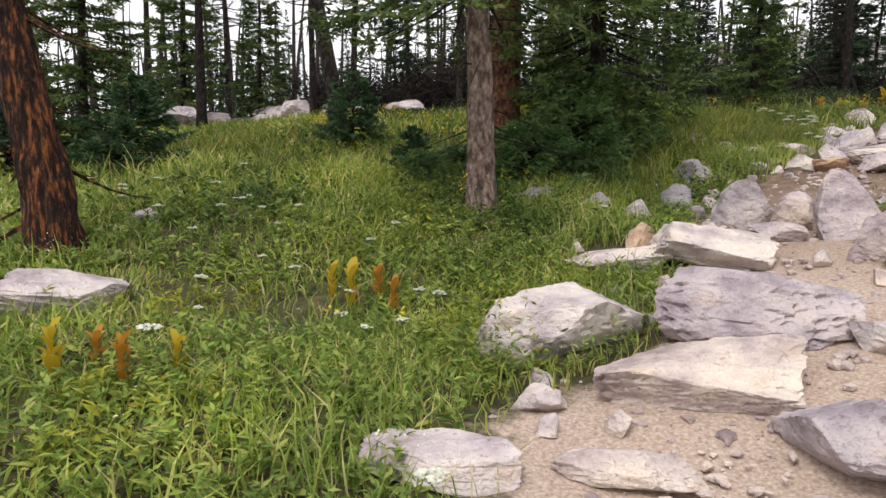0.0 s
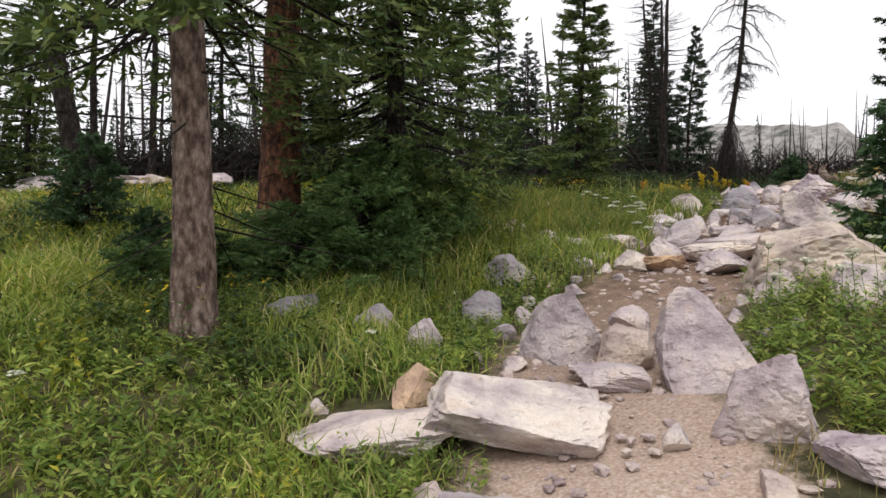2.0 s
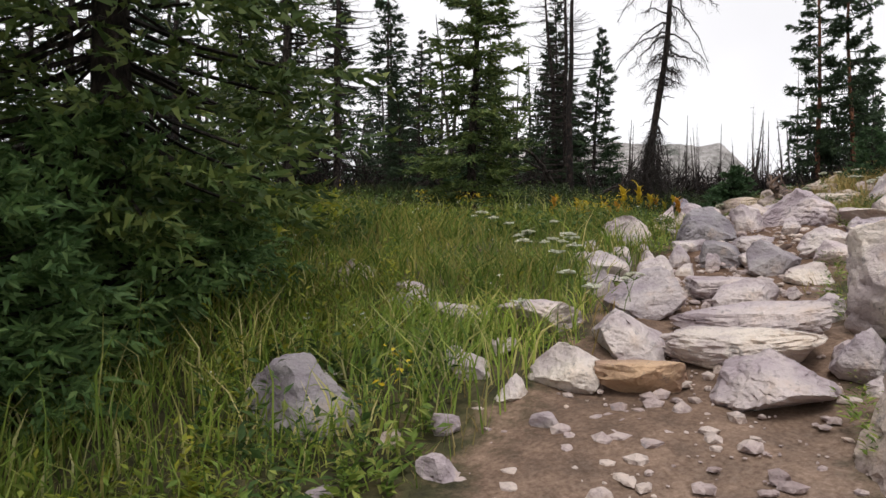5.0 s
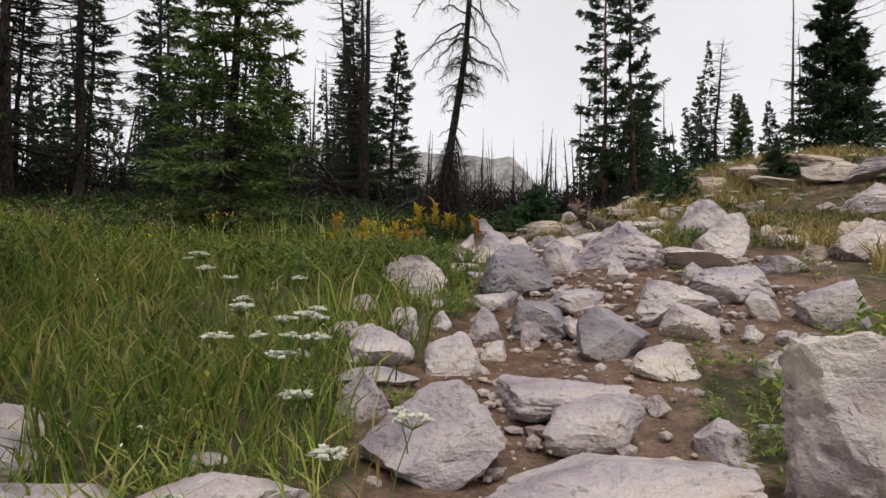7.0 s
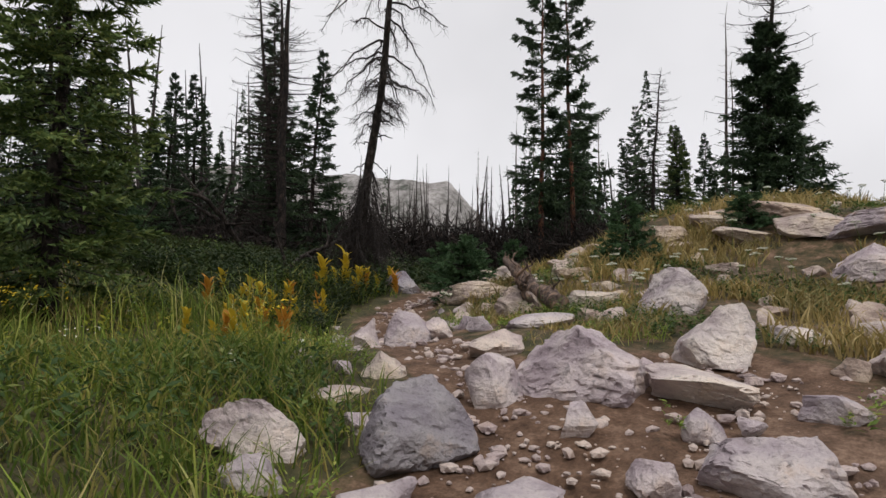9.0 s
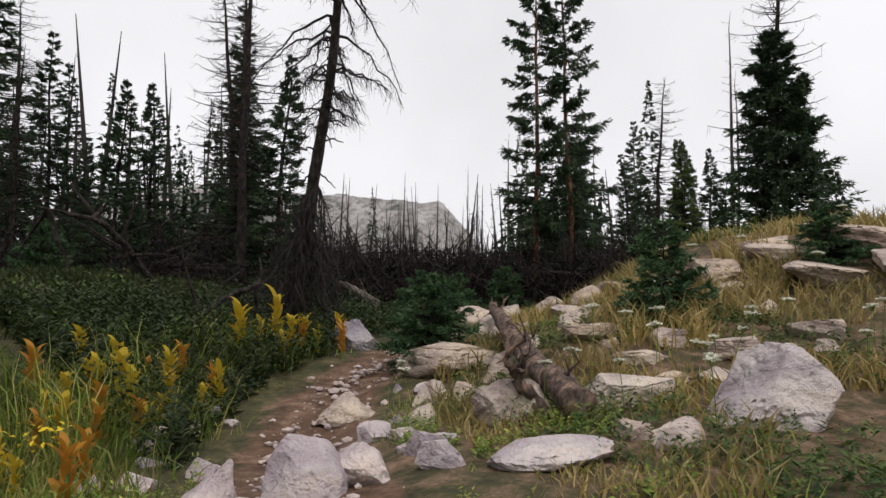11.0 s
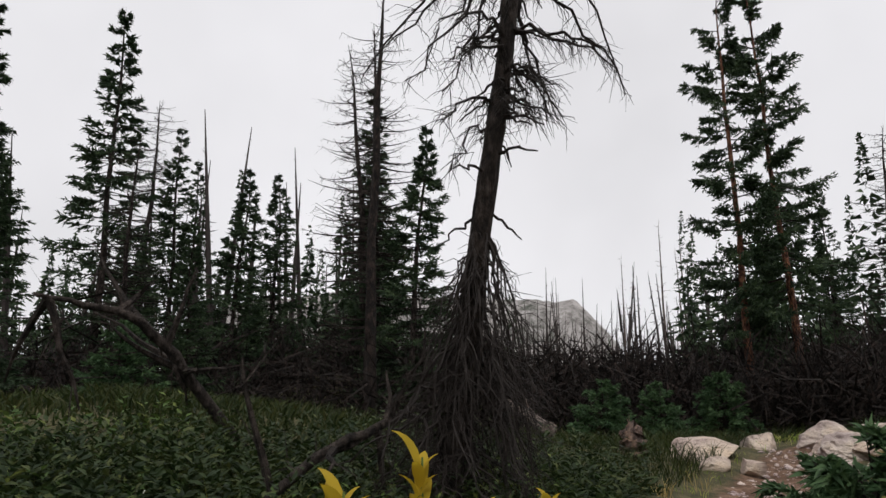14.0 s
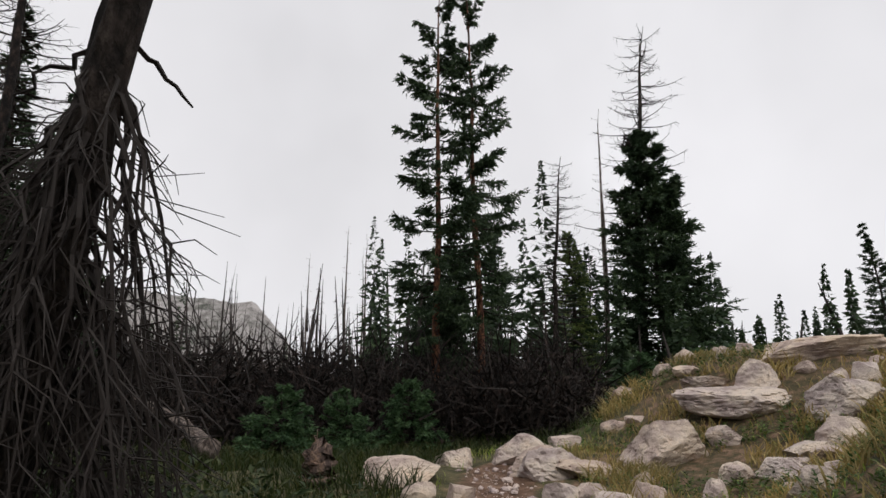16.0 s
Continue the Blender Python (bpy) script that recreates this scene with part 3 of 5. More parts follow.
def rock(x, y, w, d, h, yaw, mat, label, seed):
    """Broken granite: a block split along a tilted bedding and cut by a few flat breaks, notched, with soft worn edges."""
    rng = np.random.default_rng(seed)
    dirs, faces = (BALL_V, BALL_F) if w > 0.45 else (COBBLE_V, COBBLE_F) if w > 0.2 else (STONE_V, STONE_F)
    slab = h < 0.34 * w
    power = rng.uniform(2.3, 3.6)
    block = dirs / (np.abs(dirs) ** power).sum(1, keepdims=True) ** (1 / power)
    # an uneven plan: bays and corners round the foot
    az = np.arctan2(dirs[:, 1], dirs[:, 0])
    plan = 1 + sum(rng.uniform(0.03, 0.15) / k * np.cos(k * az + rng.uniform(0, 6.28)) for k in (1, 2, 3, 5))
    block[:, :2] *= plan[:, None]
    # flat breaks, most of them steep, and one tilted top
    cuts = int(rng.integers(8, 13))
    n = rng.normal(size=(cuts, 3)) * [1, 1, 0.9]
    n[0] = [rng.normal(0, 0.4), rng.normal(0, 0.4), 1]
    n = unit(n)
    far = rng.uniform(0.5, 0.9, cuts)
    far[0] = rng.uniform(0.5, 0.75)
    v = block.copy()
    for m, f in zip(n, far):
        over_ = np.maximum(v @ m - f, 0)
        v = v - m * (over_ * 0.97)[:, None]
    # bedding: thin ledges that step back along one tilted direction
    bed = unit(rng.normal(0, 0.35, 3) + [0, 0, 1])
    step = (v @ bed) * rng.uniform(2.2, 4.0) + rng.uniform(0, 1)
    off = rng.uniform(-50, 50, 3)
    big, mid, fine_ = np.empty(len(v)), np.empty(len(v)), np.empty(len(v))
    for k, p in enumerate(v):
        q = Vector(p + off)
        big[k], mid[k], fine_[k] = noise.noise(q * 1.3), noise.noise(q * 3.3), noise.noise(q * 10)
    ledge = (step + 0.5 * big) % 1.0
    notch = np.clip(1 - np.abs(mid) * 7, 0, 1) ** 2 * np.clip(big * 3 + 0.4, 0, 1)
    v = v * (1 + 0.11 * big + 0.05 * mid + 0.035 * fine_ - 0.045 * np.clip(ledge - 0.8, 0, 0.2) / 0.2 - 0.12 * notch)[:, None]
    v[:, :2] *= 1 + (0.12 if slab else -0.3) * np.clip(v[:, 2:3], -0.8, 0.7)
    lo, hi = v.min(0), v.max(0)
    v = (v - (lo + hi) / 2) / (hi - lo)
    sink = min(0.45 * h, 0.14) + 0.04
    v = v * [w * 1.08, d * 1.08, h + sink]
    v[:, 2] += (h - sink) / 2
    ob = part("boulder" if w > 0.55 else "rock", v, faces, mat, smooth=True)
    ob.data.set_sharp_from_angle(angle=radians(24))
    tagged(ob, label, "rock", "granite rocks along the trail")
    ob.matrix_world = pose(x, y, lie(x, y), rng.uniform(-6, 6), rng.uniform(-6, 6), yaw)
    FOOT.append((x, y, 0.42 * min(w, d * 1.3)))
    return ob


ODD = [(1.97, 6.63, GRANITE_TAN, "small rust-orange granite rock beside the trail"), (3.54, 9.5, GRANITE_GREY, "pointed dark grey boulder in the tall grass"), (2.91, 8.43, GRANITE_GREY, "rounded grey rock in the grass"), (1.09, 8.62, GRANITE_GREY, "dark grey slab under the fir thicket"), (1.85, 8.42, GRANITE_GREY, "dark grey rock beside the fir thicket"), (5.66, 7.5, GRANITE_WARM, "broad tan granite boulder among uphill herbs"),
       (5.04, 8.9, GRANITE_TAN, "blocky tan granite step across the trail"), (7.45, 10.38, GRANITE_GREY, "dark grey rock standing in the trail"), (7.51, 11.03, GRANITE_GREY, "dark grey rock at the trail's edge"),
       (8.09, 11.85, GRANITE_GREY, "dark mauve-grey boulder at the trail's edge"), (12.84, 17.83, GRANITE_GREY, "rounded grey boulder beside a young fir")]
seed = 10
for warm, rows_ in ((False, ROCKS_LOWER + ROCKS_STEPS + ROCKS_MIDDLE + ROCKS_MIDDLE_REST + ROCKS_BEND + ROCKS_BANK + ROCKS_BANK_REST + ROCKS_RISE), (True, ROCKS_CREST + ROCKS_LOG + ROCKS_SLOPE + ROCKS_LAST)):
    for x, y, w, d, h, yaw in rows_:
        seed += 1
        size = "large" if w > 0.9 else "broad" if w > 0.55 else "small"
        form = "flat slab" if h < 0.3 * w else "upright boulder" if h > 0.8 * w else "angular rock"
        mat, label = GRANITE_WARM if warm else GRANITE, f"{size} {'sandy' if warm else 'pale'} granite {form} half sunk in the soil"
        for a, b, m2, l2 in ODD:
            if abs(a - x) + abs(b - y) < 0.06:
                mat, label = m2, l2
        rock(x, y, w, d, h, yaw, mat, label, seed)



def clear_of_rocks(x, y, grow=1.0):
    ok = np.ones(len(x), bool)
    for a, b, r in FOOT:
        ok &= np.hypot(x - a, y - b) > r * grow
    return ok


rng = np.random.default_rng(4)
gravel = Shape()
px, py = rng.uniform(-1, 21, 80000), rng.uniform(0, 22, 80000)
keep = (worn(px, py) > rng.uniform(0.25, 1.0, len(px))) & clear_of_rocks(px, py, 0.8)
px, py = px[keep][:9000], py[keep][:9000]
pz = height(px, py)
for x, y, z in zip(px, py, pz):
    s = 0.008 + 0.055 * rng.random() ** 4.5
    v = CHIP_V * rng.uniform(0.7, 1.25, (len(CHIP_V), 1)) * [s, s * rng.uniform(0.6, 1), s * rng.uniform(0.35, 0.7)]
    c, q = math.cos(6.3 * s * 1000), math.sin(6.3 * s * 1000)
    v = np.stack([v[:, 0] * c - v[:, 1] * q, v[:, 0] * q + v[:, 1] * c, v[:, 2]], 1)
    gravel.add(v + [x, y, z - 0.04 + s * 0.15], CHIP_F)
tagged(gravel.part("trail_gravel", PEBBLE), "loose pale gravel and stones scattered over the dirt trail", "gravel", kind="stuff")


# ---- trees ----
def trunk_line(h, lean, bow, rng, n=14, wave=0.006):
    s = np.linspace(0, 1, n)
    wob = np.cumsum(rng.normal(0, 0.006 * h, (n, 2)), axis=0)
    return np.stack([lean[0] * s + bow * np.sin(np.pi * s) + wob[:, 0] * s, lean[1] * s + wob[:, 1] * s, h * s], 1)


def along(line, z):
    return np.array([np.interp(z, line[:, 2], line[:, k]) for k in (0, 1)] + [z])


def conifer(name, label, h, spread, thick, crown=0.08, whorls=38, per=6, needle=0.13, droop=0.25, gaps=0.1, full=0.75, twigs=10, seed=1, lean=(0, 0), mat=NEEDLE, wood=BARK_DARK, dead=6, sprays=6):
    """A spruce or fir: tapered trunk, boughs in whorls, twigs set with needles."""
    rng = np.random.default_rng(seed)
    root = tagged(new(name), label, "tree", "conifers of the forest")
    line = trunk_line(h, lean, 0, rng)
    line[0, 2] = -0.25
    fine_ = np.linspace(-0.25, h, 70 if thick > 0.15 else 14)
    line = np.stack([np.interp(fine_, line[:, 2], line[:, 0]), np.interp(fine_, line[:, 2], line[:, 1]), fine_], 1)
    t = Shape()
    s = np.linspace(0, 1, len(line))
    t.tube(line, thick * ((1 - s) ** 0.8 * 0.9 + 0.35 * np.exp(-s * 22) + 0.03), 22 if thick > 0.15 else 10, 0.06, rng)
    t.part("trunk", wood, root, smooth=True)
    limbs, leaves = Shape(), Shape()
    for z in np.linspace(crown * h, h * 0.97, whorls):
        f = (z / h - crown) / (1 - crown)
        reach = spread * ((1 - f) ** full) * (0.65 + 0.35 * min(1, f / 0.12)) + 0.03 * h * (1 - f) * 0.3 + 0.05
        for k in range(per if f < 0.85 else max(3, per - 2)):
            if rng.random() < gaps:
                continue
            az = rng.uniform(0, 2 * np.pi)
            ln = reach * rng.uniform(0.55, 1.12)
            out = np.array([math.cos(az), math.sin(az), 0])
            rise = 0.45 * f - droop * (1 - f)
            u = np.linspace(0, 1, 6)
            p0 = along(line, z + rng.uniform(-0.5, 0.5) * h / whorls)
            bough = p0 + out * (u * ln)[:, None] + np.array([0, 0, 1]) * (ln * (rise * u + 0.16 * u ** 2.5 - 0.1 * u))[:, None]
            limbs.tube(bough[::2], 0.014 * ln * (1 - 0.85 * u[::2]) + 0.004, 3, cap=False)
            n = max(4, int(twigs * (0.5 + 0.6 * ln / spread)))
            g = np.sqrt(rng.uniform(0.03, 1.0, n))
            base = np.stack([np.interp(g, u, bough[:, c]) for c in range(3)], 1)
            side = np.array([-out[1], out[0], 0])
            sign = rng.choice([-1, 1], n)[:, None]
            d = unit(out * rng.uniform(0.5, 1.1, (n, 1)) + side * sign * rng.uniform(0.2, 1.0, (n, 1)) + [0, 0, 1] * rng.uniform(-0.45, 0.2, (n, 1)))
            tl = (0.12 + 0.34 * (1 - 0.6 * g)) * ln * rng.uniform(0.6, 1.1, n)
            for q in np.linspace(0.1, 1.0, sprays):
                dd = unit(d + rng.normal(0, 0.45, d.shape))
                leaves.slivers(base + d * (tl * q)[:, None], dd, needle * rng.uniform(0.7, 1.3, n), needle * 0.42, rng)
    for k in range(dead):
        z = rng.uniform(0.06, crown + 0.1) * h
        az = rng.uniform(0, 6.28)
        out = np.array([math.cos(az), math.sin(az), rng.uniform(-0.6, 0.1)])
        limbs.tube(along(line, z) + out * np.linspace(0, rng.uniform(0.3, 0.8) * spread, 4)[:, None], [0.012, 0.009, 0.006, 0.002], 3, cap=False)
    tagged(limbs.part("bough_frame", BARK_DARK, root), kind="stuff")
    tagged(leaves.part("crown", mat, root), kind="stuff")
    return root


def snag(name, label, h, thick, spread, boughs, seed, lean=(0, 0), wood=DEADWOOD, low=0.15, droop=0.5, fine=8, bow=0.0, curl=0.0):
    """A dead standing tree: bare trunk, thin boughs and twigs."""
    rng = np.random.default_rng(seed)
    root = tagged(new(name), label, "dead tree", "dead trees of the forest")
    line = trunk_line(h, lean, bow, rng)
    line[0, 2] = -0.3
    fine_ = np.linspace(-0.3, h, 60 if thick > 0.2 else 16)
    line = np.stack([np.interp(fine_, line[:, 2], line[:, 0]), np.interp(fine_, line[:, 2], line[:, 1]), fine_], 1)
    s = np.linspace(0, 1, len(line))
    t = Shape()
    t.tube(line, thick * ((1 - s) ** 0.75 * 0.9 + 0.4 * np.exp(-s * 25) + 0.04), 20 if thick > 0.2 else 10, 0.1, rng)
    t.part("trunk", wood, root, smooth=True)
    b = Shape()
    for k in range(boughs):
        f = rng.uniform(low, 0.97)
        az = rng.uniform(0, 6.28)
        ln = spread * (1 - 0.65 * f) * rng.uniform(0.35, 1.1)
        out = np.array([math.cos(az), math.sin(az), 0])
        u = np.linspace(0, 1, 6)
        bend = rng.normal(0, 0.1)
        way = out * (u * ln)[:, None] + np.array([-out[1], out[0], 0]) * (bend * ln * u * u)[:, None]
        way[:, 2] += ln * (-droop * u * (1 - 0.55 * f) + curl * u * u + 0.22 * u ** 3)
        bough = along(line, f * h) + way
        b.tube(bough, np.maximum(0.02 * ln * (1 - 0.9 * u) * (thick / 0.15) ** 0.4, 0.003) + 0.002, 3, cap=False)
        if fine:
            g = rng.uniform(0.25, 1, fine)
            base = np.stack([np.interp(g, u, bough[:, c]) for c in range(3)], 1)
            d = unit(out * rng.uniform(0, 1, (fine, 1)) + rng.normal(0, 0.5, (fine, 3)) + [0, 0, -0.45])
            b.slivers(base, d, ln * 0.28 * rng.uniform(0.4, 1.2, fine), 0.007 + 0.004 * h / 8, rng)
    tagged(b.part("bough_frame", wood, root), kind="stuff")
    return root


def stand(ob, x, y, scale=1.0, turn=0, wide=None):
    ob.matrix_world = pose(x, y, lie(x, y) - 0.02, 0, 0, turn)
    ob.scale = (wide or scale, wide or scale, scale)
    return ob


def again(ob, x, y, scale=1.0, turn=0, wide=None, label=""):
    c = copy_thing(ob, pose(0, 0, 0))
    tagged(c, label)
    return stand(c, x, y, scale, turn, wide)


# the group of old spruces beside the lower trail
stand(conifer("spruce_tree", "old spruce with scaly grey-brown trunk and drooping dark boughs", 11, 2.3, 0.17, 0.24, 38, 6, 0.11, 0.5, 0.12, 0.5, 16, 3, (-0.3, 0.2), wood=BARK, dead=26, sprays=8), 0.44, 7.85)
stand(conifer("spruce_tree", "thick reddish-barked spruce behind a young fir thicket", 12, 2.4, 0.3, 0.3, 36, 7, 0.12, 0.4, 0.08, 0.5, 16, 5, (0.2, 0), wood=BARK_RED, dead=24, sprays=8), 1.0, 11.4)
stand(conifer("spruce_tree", "dense dark spruce with boughs hanging to the grass", 9, 1.5, 0.16, 0.12, 42, 8, 0.1, 0.5, 0.08, 0.55, 15, 7, wood=BARK_DARK, dead=10, sprays=8), 2.5, 11.2)
stand(snag("burnt_tree", "scorched leaning trunk with flaking orange and black bark", 9, 0.24, 1.2, 34, 8, (-1.4, 0.3), BARK_SCORCH, 0.03, 0.7, 8), -3.5, 6.2)
stand(snag("dead_tree", "leaning dead spruce with a rusty trunk and bare twigs", 9, 0.19, 2.0, 40, 9, (-1.6, 0.3), BARK_DARK, 0.25, 0.3, 9), -2.1, 14.4)

SPIRE = stand(conifer("spruce_tree", "dense green spruce standing at the meadow's edge", 8, 1.3, 0.12, 0.08, 30, 9, 0.10, 0.35, 0.1, 0.7, 24, 11, wood=BARK_DARK, sprays=8), 7.6, 17.0, 0.72, 0, 0.8)
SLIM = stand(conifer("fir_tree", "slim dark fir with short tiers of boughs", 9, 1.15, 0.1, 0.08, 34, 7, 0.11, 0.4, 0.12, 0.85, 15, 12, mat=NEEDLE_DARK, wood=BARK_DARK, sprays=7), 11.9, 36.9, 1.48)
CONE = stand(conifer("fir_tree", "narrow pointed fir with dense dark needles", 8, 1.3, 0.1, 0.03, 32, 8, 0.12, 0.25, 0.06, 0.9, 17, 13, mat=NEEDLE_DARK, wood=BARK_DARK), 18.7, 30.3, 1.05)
# Dark needles: its own dark green, plus the backlit look put into the colour.
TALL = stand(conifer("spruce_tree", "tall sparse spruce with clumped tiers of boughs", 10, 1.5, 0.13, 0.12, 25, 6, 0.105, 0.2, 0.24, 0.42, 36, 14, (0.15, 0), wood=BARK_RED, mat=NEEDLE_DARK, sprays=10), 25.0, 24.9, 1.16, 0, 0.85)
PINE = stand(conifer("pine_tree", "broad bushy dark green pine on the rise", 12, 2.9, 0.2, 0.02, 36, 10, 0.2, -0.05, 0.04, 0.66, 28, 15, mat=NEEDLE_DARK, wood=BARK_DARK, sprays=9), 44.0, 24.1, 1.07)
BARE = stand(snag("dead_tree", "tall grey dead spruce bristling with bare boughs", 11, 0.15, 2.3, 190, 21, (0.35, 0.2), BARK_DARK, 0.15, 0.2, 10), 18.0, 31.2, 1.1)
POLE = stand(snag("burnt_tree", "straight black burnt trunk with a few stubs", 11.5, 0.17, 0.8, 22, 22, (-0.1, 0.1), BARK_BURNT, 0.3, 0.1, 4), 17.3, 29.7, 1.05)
THIN = stand(snag("dead_tree", "thin bare dead trunk with short twigs", 9, 0.09, 0.7, 34, 23, (0.2, 0), DEADWOOD, 0.25, 0.0, 4), 43.7, 26.8, 1.6)

again(TALL, 26.0, 24.2, 1.2, 130, 0.85, label="tall sparse spruce with a reddish lower trunk, close beside its twin")
# (x, y, scale, turn) of further trees of each kind
for kind, places in (
    (SPIRE, [(-6.2, 11.9, 0.85, 40), (-8.6, 23.0, 1.0, 10), (-6.6, 25.0, 0.8, 90), (-13, 20, 1.1, 200), (-10.5, 16.5, 0.9, 150), (4.2, 24.5, 0.9, 77), (36, 25.5, 0.75, 210)]),
    (SLIM, [(14.3, 39.0, 1.05, 120), (15.2, 40.2, 0.92, 10), (8.6, 33, 1.15, 200), (5.0, 29.5, 1.2, 33), (6.4, 31.5, 1.0, 240), (1.4, 26, 1.0, 300), (45.4, 33.3, 1.1, 50), (2.4, 33, 1.3, 20), (-1.5, 30, 1.2, 160), (33, 29, 0.9, 130), (20.5, 36, 1.2, 15), (22.5, 40, 1.1, 95)]),
    (CONE, [(15.2, 34.7, 0.92, 30), (17, 36.5, 0.9, 70), (19.5, 33.5, 0.85, 140), (36, 25.5, 0.75, 20), (30.5, 27.5, 0.75, 60), (39, 30, 0.8, 100), (13.2, 30.2, 0.55, 250), (33.5, 31, 0.7, 310), (40.5, 26.5, 0.8, 5), (37, 21.5, 0.35, 60), (34.5, 15.6, 0.62, 80), (9.6, 27.5, 0.6, 150)]),
    (BARE, [(19.1, 33.8, 1.05, 80), (7.4, 27.3, 1.0, 20), (5.8, 26.6, 1.1, 170), (46.8, 25.9, 1.85, 220), (-3.5, 27, 1.0, 270), (0.5, 22.5, 0.75, 310), (14, 44, 1.1, 10), (-9, 29, 1.0, 45), (33.1, 25.2, 0.75, 240), (12.2, 33.5, 0.7, 200)]),
    (POLE, [(-4.5, 24, 0.8, 50), (2.6, 30, 0.9, 120), (-7, 20, 0.9, 200), (-11, 26, 0.9, 280)]),
    (THIN, [(52, 50, 1.5, 30), (55, 50, 1.5, 100), (60, 46, 1.6, 160), (44, 42, 0.95, 280), (38, 41, 0.8, 20), (47, 39, 1.0, 80), (46, 27.5, 1.3, 300)]),
):
    for x, y, s, turn in places:
        made = again(kind, x, y, s, turn)
        if (x, y) == (46.8, 25.9):
            clump = Shape()
            r = np.random.default_rng(3)
            clump.slivers(r.normal(0, 0.13, (500, 3)) + [0.15, 0.1, 7.1], unit(r.normal(0, 1, (500, 3))), 0.22, 0.05, r)
            tagged(clump.part("twig_clump", BARK_BURNT, made, "dense black clump of twigs on the trunk"), kind="stuff")


def skirted_snag():
    """The leaning dead spruce: long arching boughs above, broken stubs, and a skirt of hanging branches below."""
    rng = np.random.default_rng(77)
    root = tagged(new("dead_tree"), "leaning dead spruce with a skirt of hanging bare branches", "dead tree", "dead trees of the forest")
    h = 7.8
    z = np.linspace(-0.3, h, 44)
    line = np.stack([0.033 * z + 0.02 * np.sin(2.1 * z), -0.24 * z + 0.0109 * z * z + 0.03 * np.sin(1.7 * z), z], 1)
    s = np.linspace(0, 1, 44)
    t = Shape()
    t.tube(line, 0.074 * (1 - s) ** 0.7 + 0.06 * np.exp(-s * 8) + 0.01, 16, 0.14, rng)
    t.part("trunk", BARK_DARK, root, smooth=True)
    b = Shape()
    u = np.linspace(0, 1, 9)

    def twigs(p, out, n, size, down):
        g = rng.uniform(0.15, 1, n)
        base = np.stack([np.interp(g, u, p[:, c]) for c in range(3)], 1)
        d = unit(out * rng.uniform(0.0, 0.9, (n, 1)) + rng.normal(0, 0.5, (n, 3)) + [0, 0, down])
        for q in range(n):
            w = d[q] * np.array([[0], [0.5], [1]]) * size * rng.uniform(0.4, 1.3) + rng.normal(0, 0.02, (3, 3)) * [[0], [1], [1]]
            w[2, 2] -= 0.2 * size
            b.tube(base[q] + w, [0.0036, 0.0026, 0.0012], 3, cap=False)

    for k in range(120):
        z0 = 0.2 + 1.9 * rng.random() ** 0.9
        az = rng.uniform(0, 6.28)
        out = np.array([math.cos(az), math.sin(az), 0])
        ln = rng.uniform(0.25, 0.9) * (1.15 - 0.33 * z0)
        p0 = along(line, z0)
        side = np.array([-out[1], out[0], 0]) * rng.normal(0, 0.25)
        p = p0 + out * (ln * u ** 0.75)[:, None] + side * (u * u * ln)[:, None]
        p[:, 2] -= z0 * rng.uniform(0.45, 0.98) * u ** 1.35
        p[1:] += rng.normal(0, 0.022, (8, 3))
        b.tube(p, 0.0065 * rng.uniform(0.4, 1.9) * (1 - 0.85 * u) + 0.0025, 4, cap=False)
        twigs(p, out, 16, 0.24, -0.6)
    for k in range(26):
        az = rng.uniform(0, 6.28)
        out = np.array([math.cos(az), math.sin(az), rng.uniform(-0.3, 0.4)])
        p = along(line, rng.uniform(2.0, 3.9)) + out * (u * rng.uniform(0.12, 0.4))[:, None]
        p[:, 2] -= 0.12 * u ** 2
        p[1:] += rng.normal(0, 0.012, (8, 3))
        b.tube(p, 0.016 * (1 - 0.7 * u), 4)
    for k in range(72):
        z0 = rng.uniform(2.7, h - 0.15)
        az = k * 2.4 + rng.uniform(-0.5, 0.5)
        out = np.array([math.cos(az), math.sin(az), 0])
        ln = rng.uniform(0.6, 1.15) * min(1.2, 0.4 + 0.5 * (z0 - 2.7)) * (1 - 0.55 * max(0, z0 - 5.2) / 2.6)
        p = along(line, z0) + out * (ln * u)[:, None] + np.array([-out[1], out[0], 0]) * (rng.normal(0, 0.12) * ln * u * u)[:, None]
        p[:, 2] += ln * (0.12 * u - rng.uniform(0.3, 1.0) * u ** 2)
        p[1:] += rng.normal(0, 0.026, (8, 3))
        b.tube(p, 0.019 * ln ** 0.5 * (1 - 0.85 * u) + 0.003, 4, cap=False)
        twigs(p, out, 34, 0.2, -0.6)
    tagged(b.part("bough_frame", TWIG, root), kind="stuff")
    return root


stand(skirted_snag(), 12.65, 19.0)


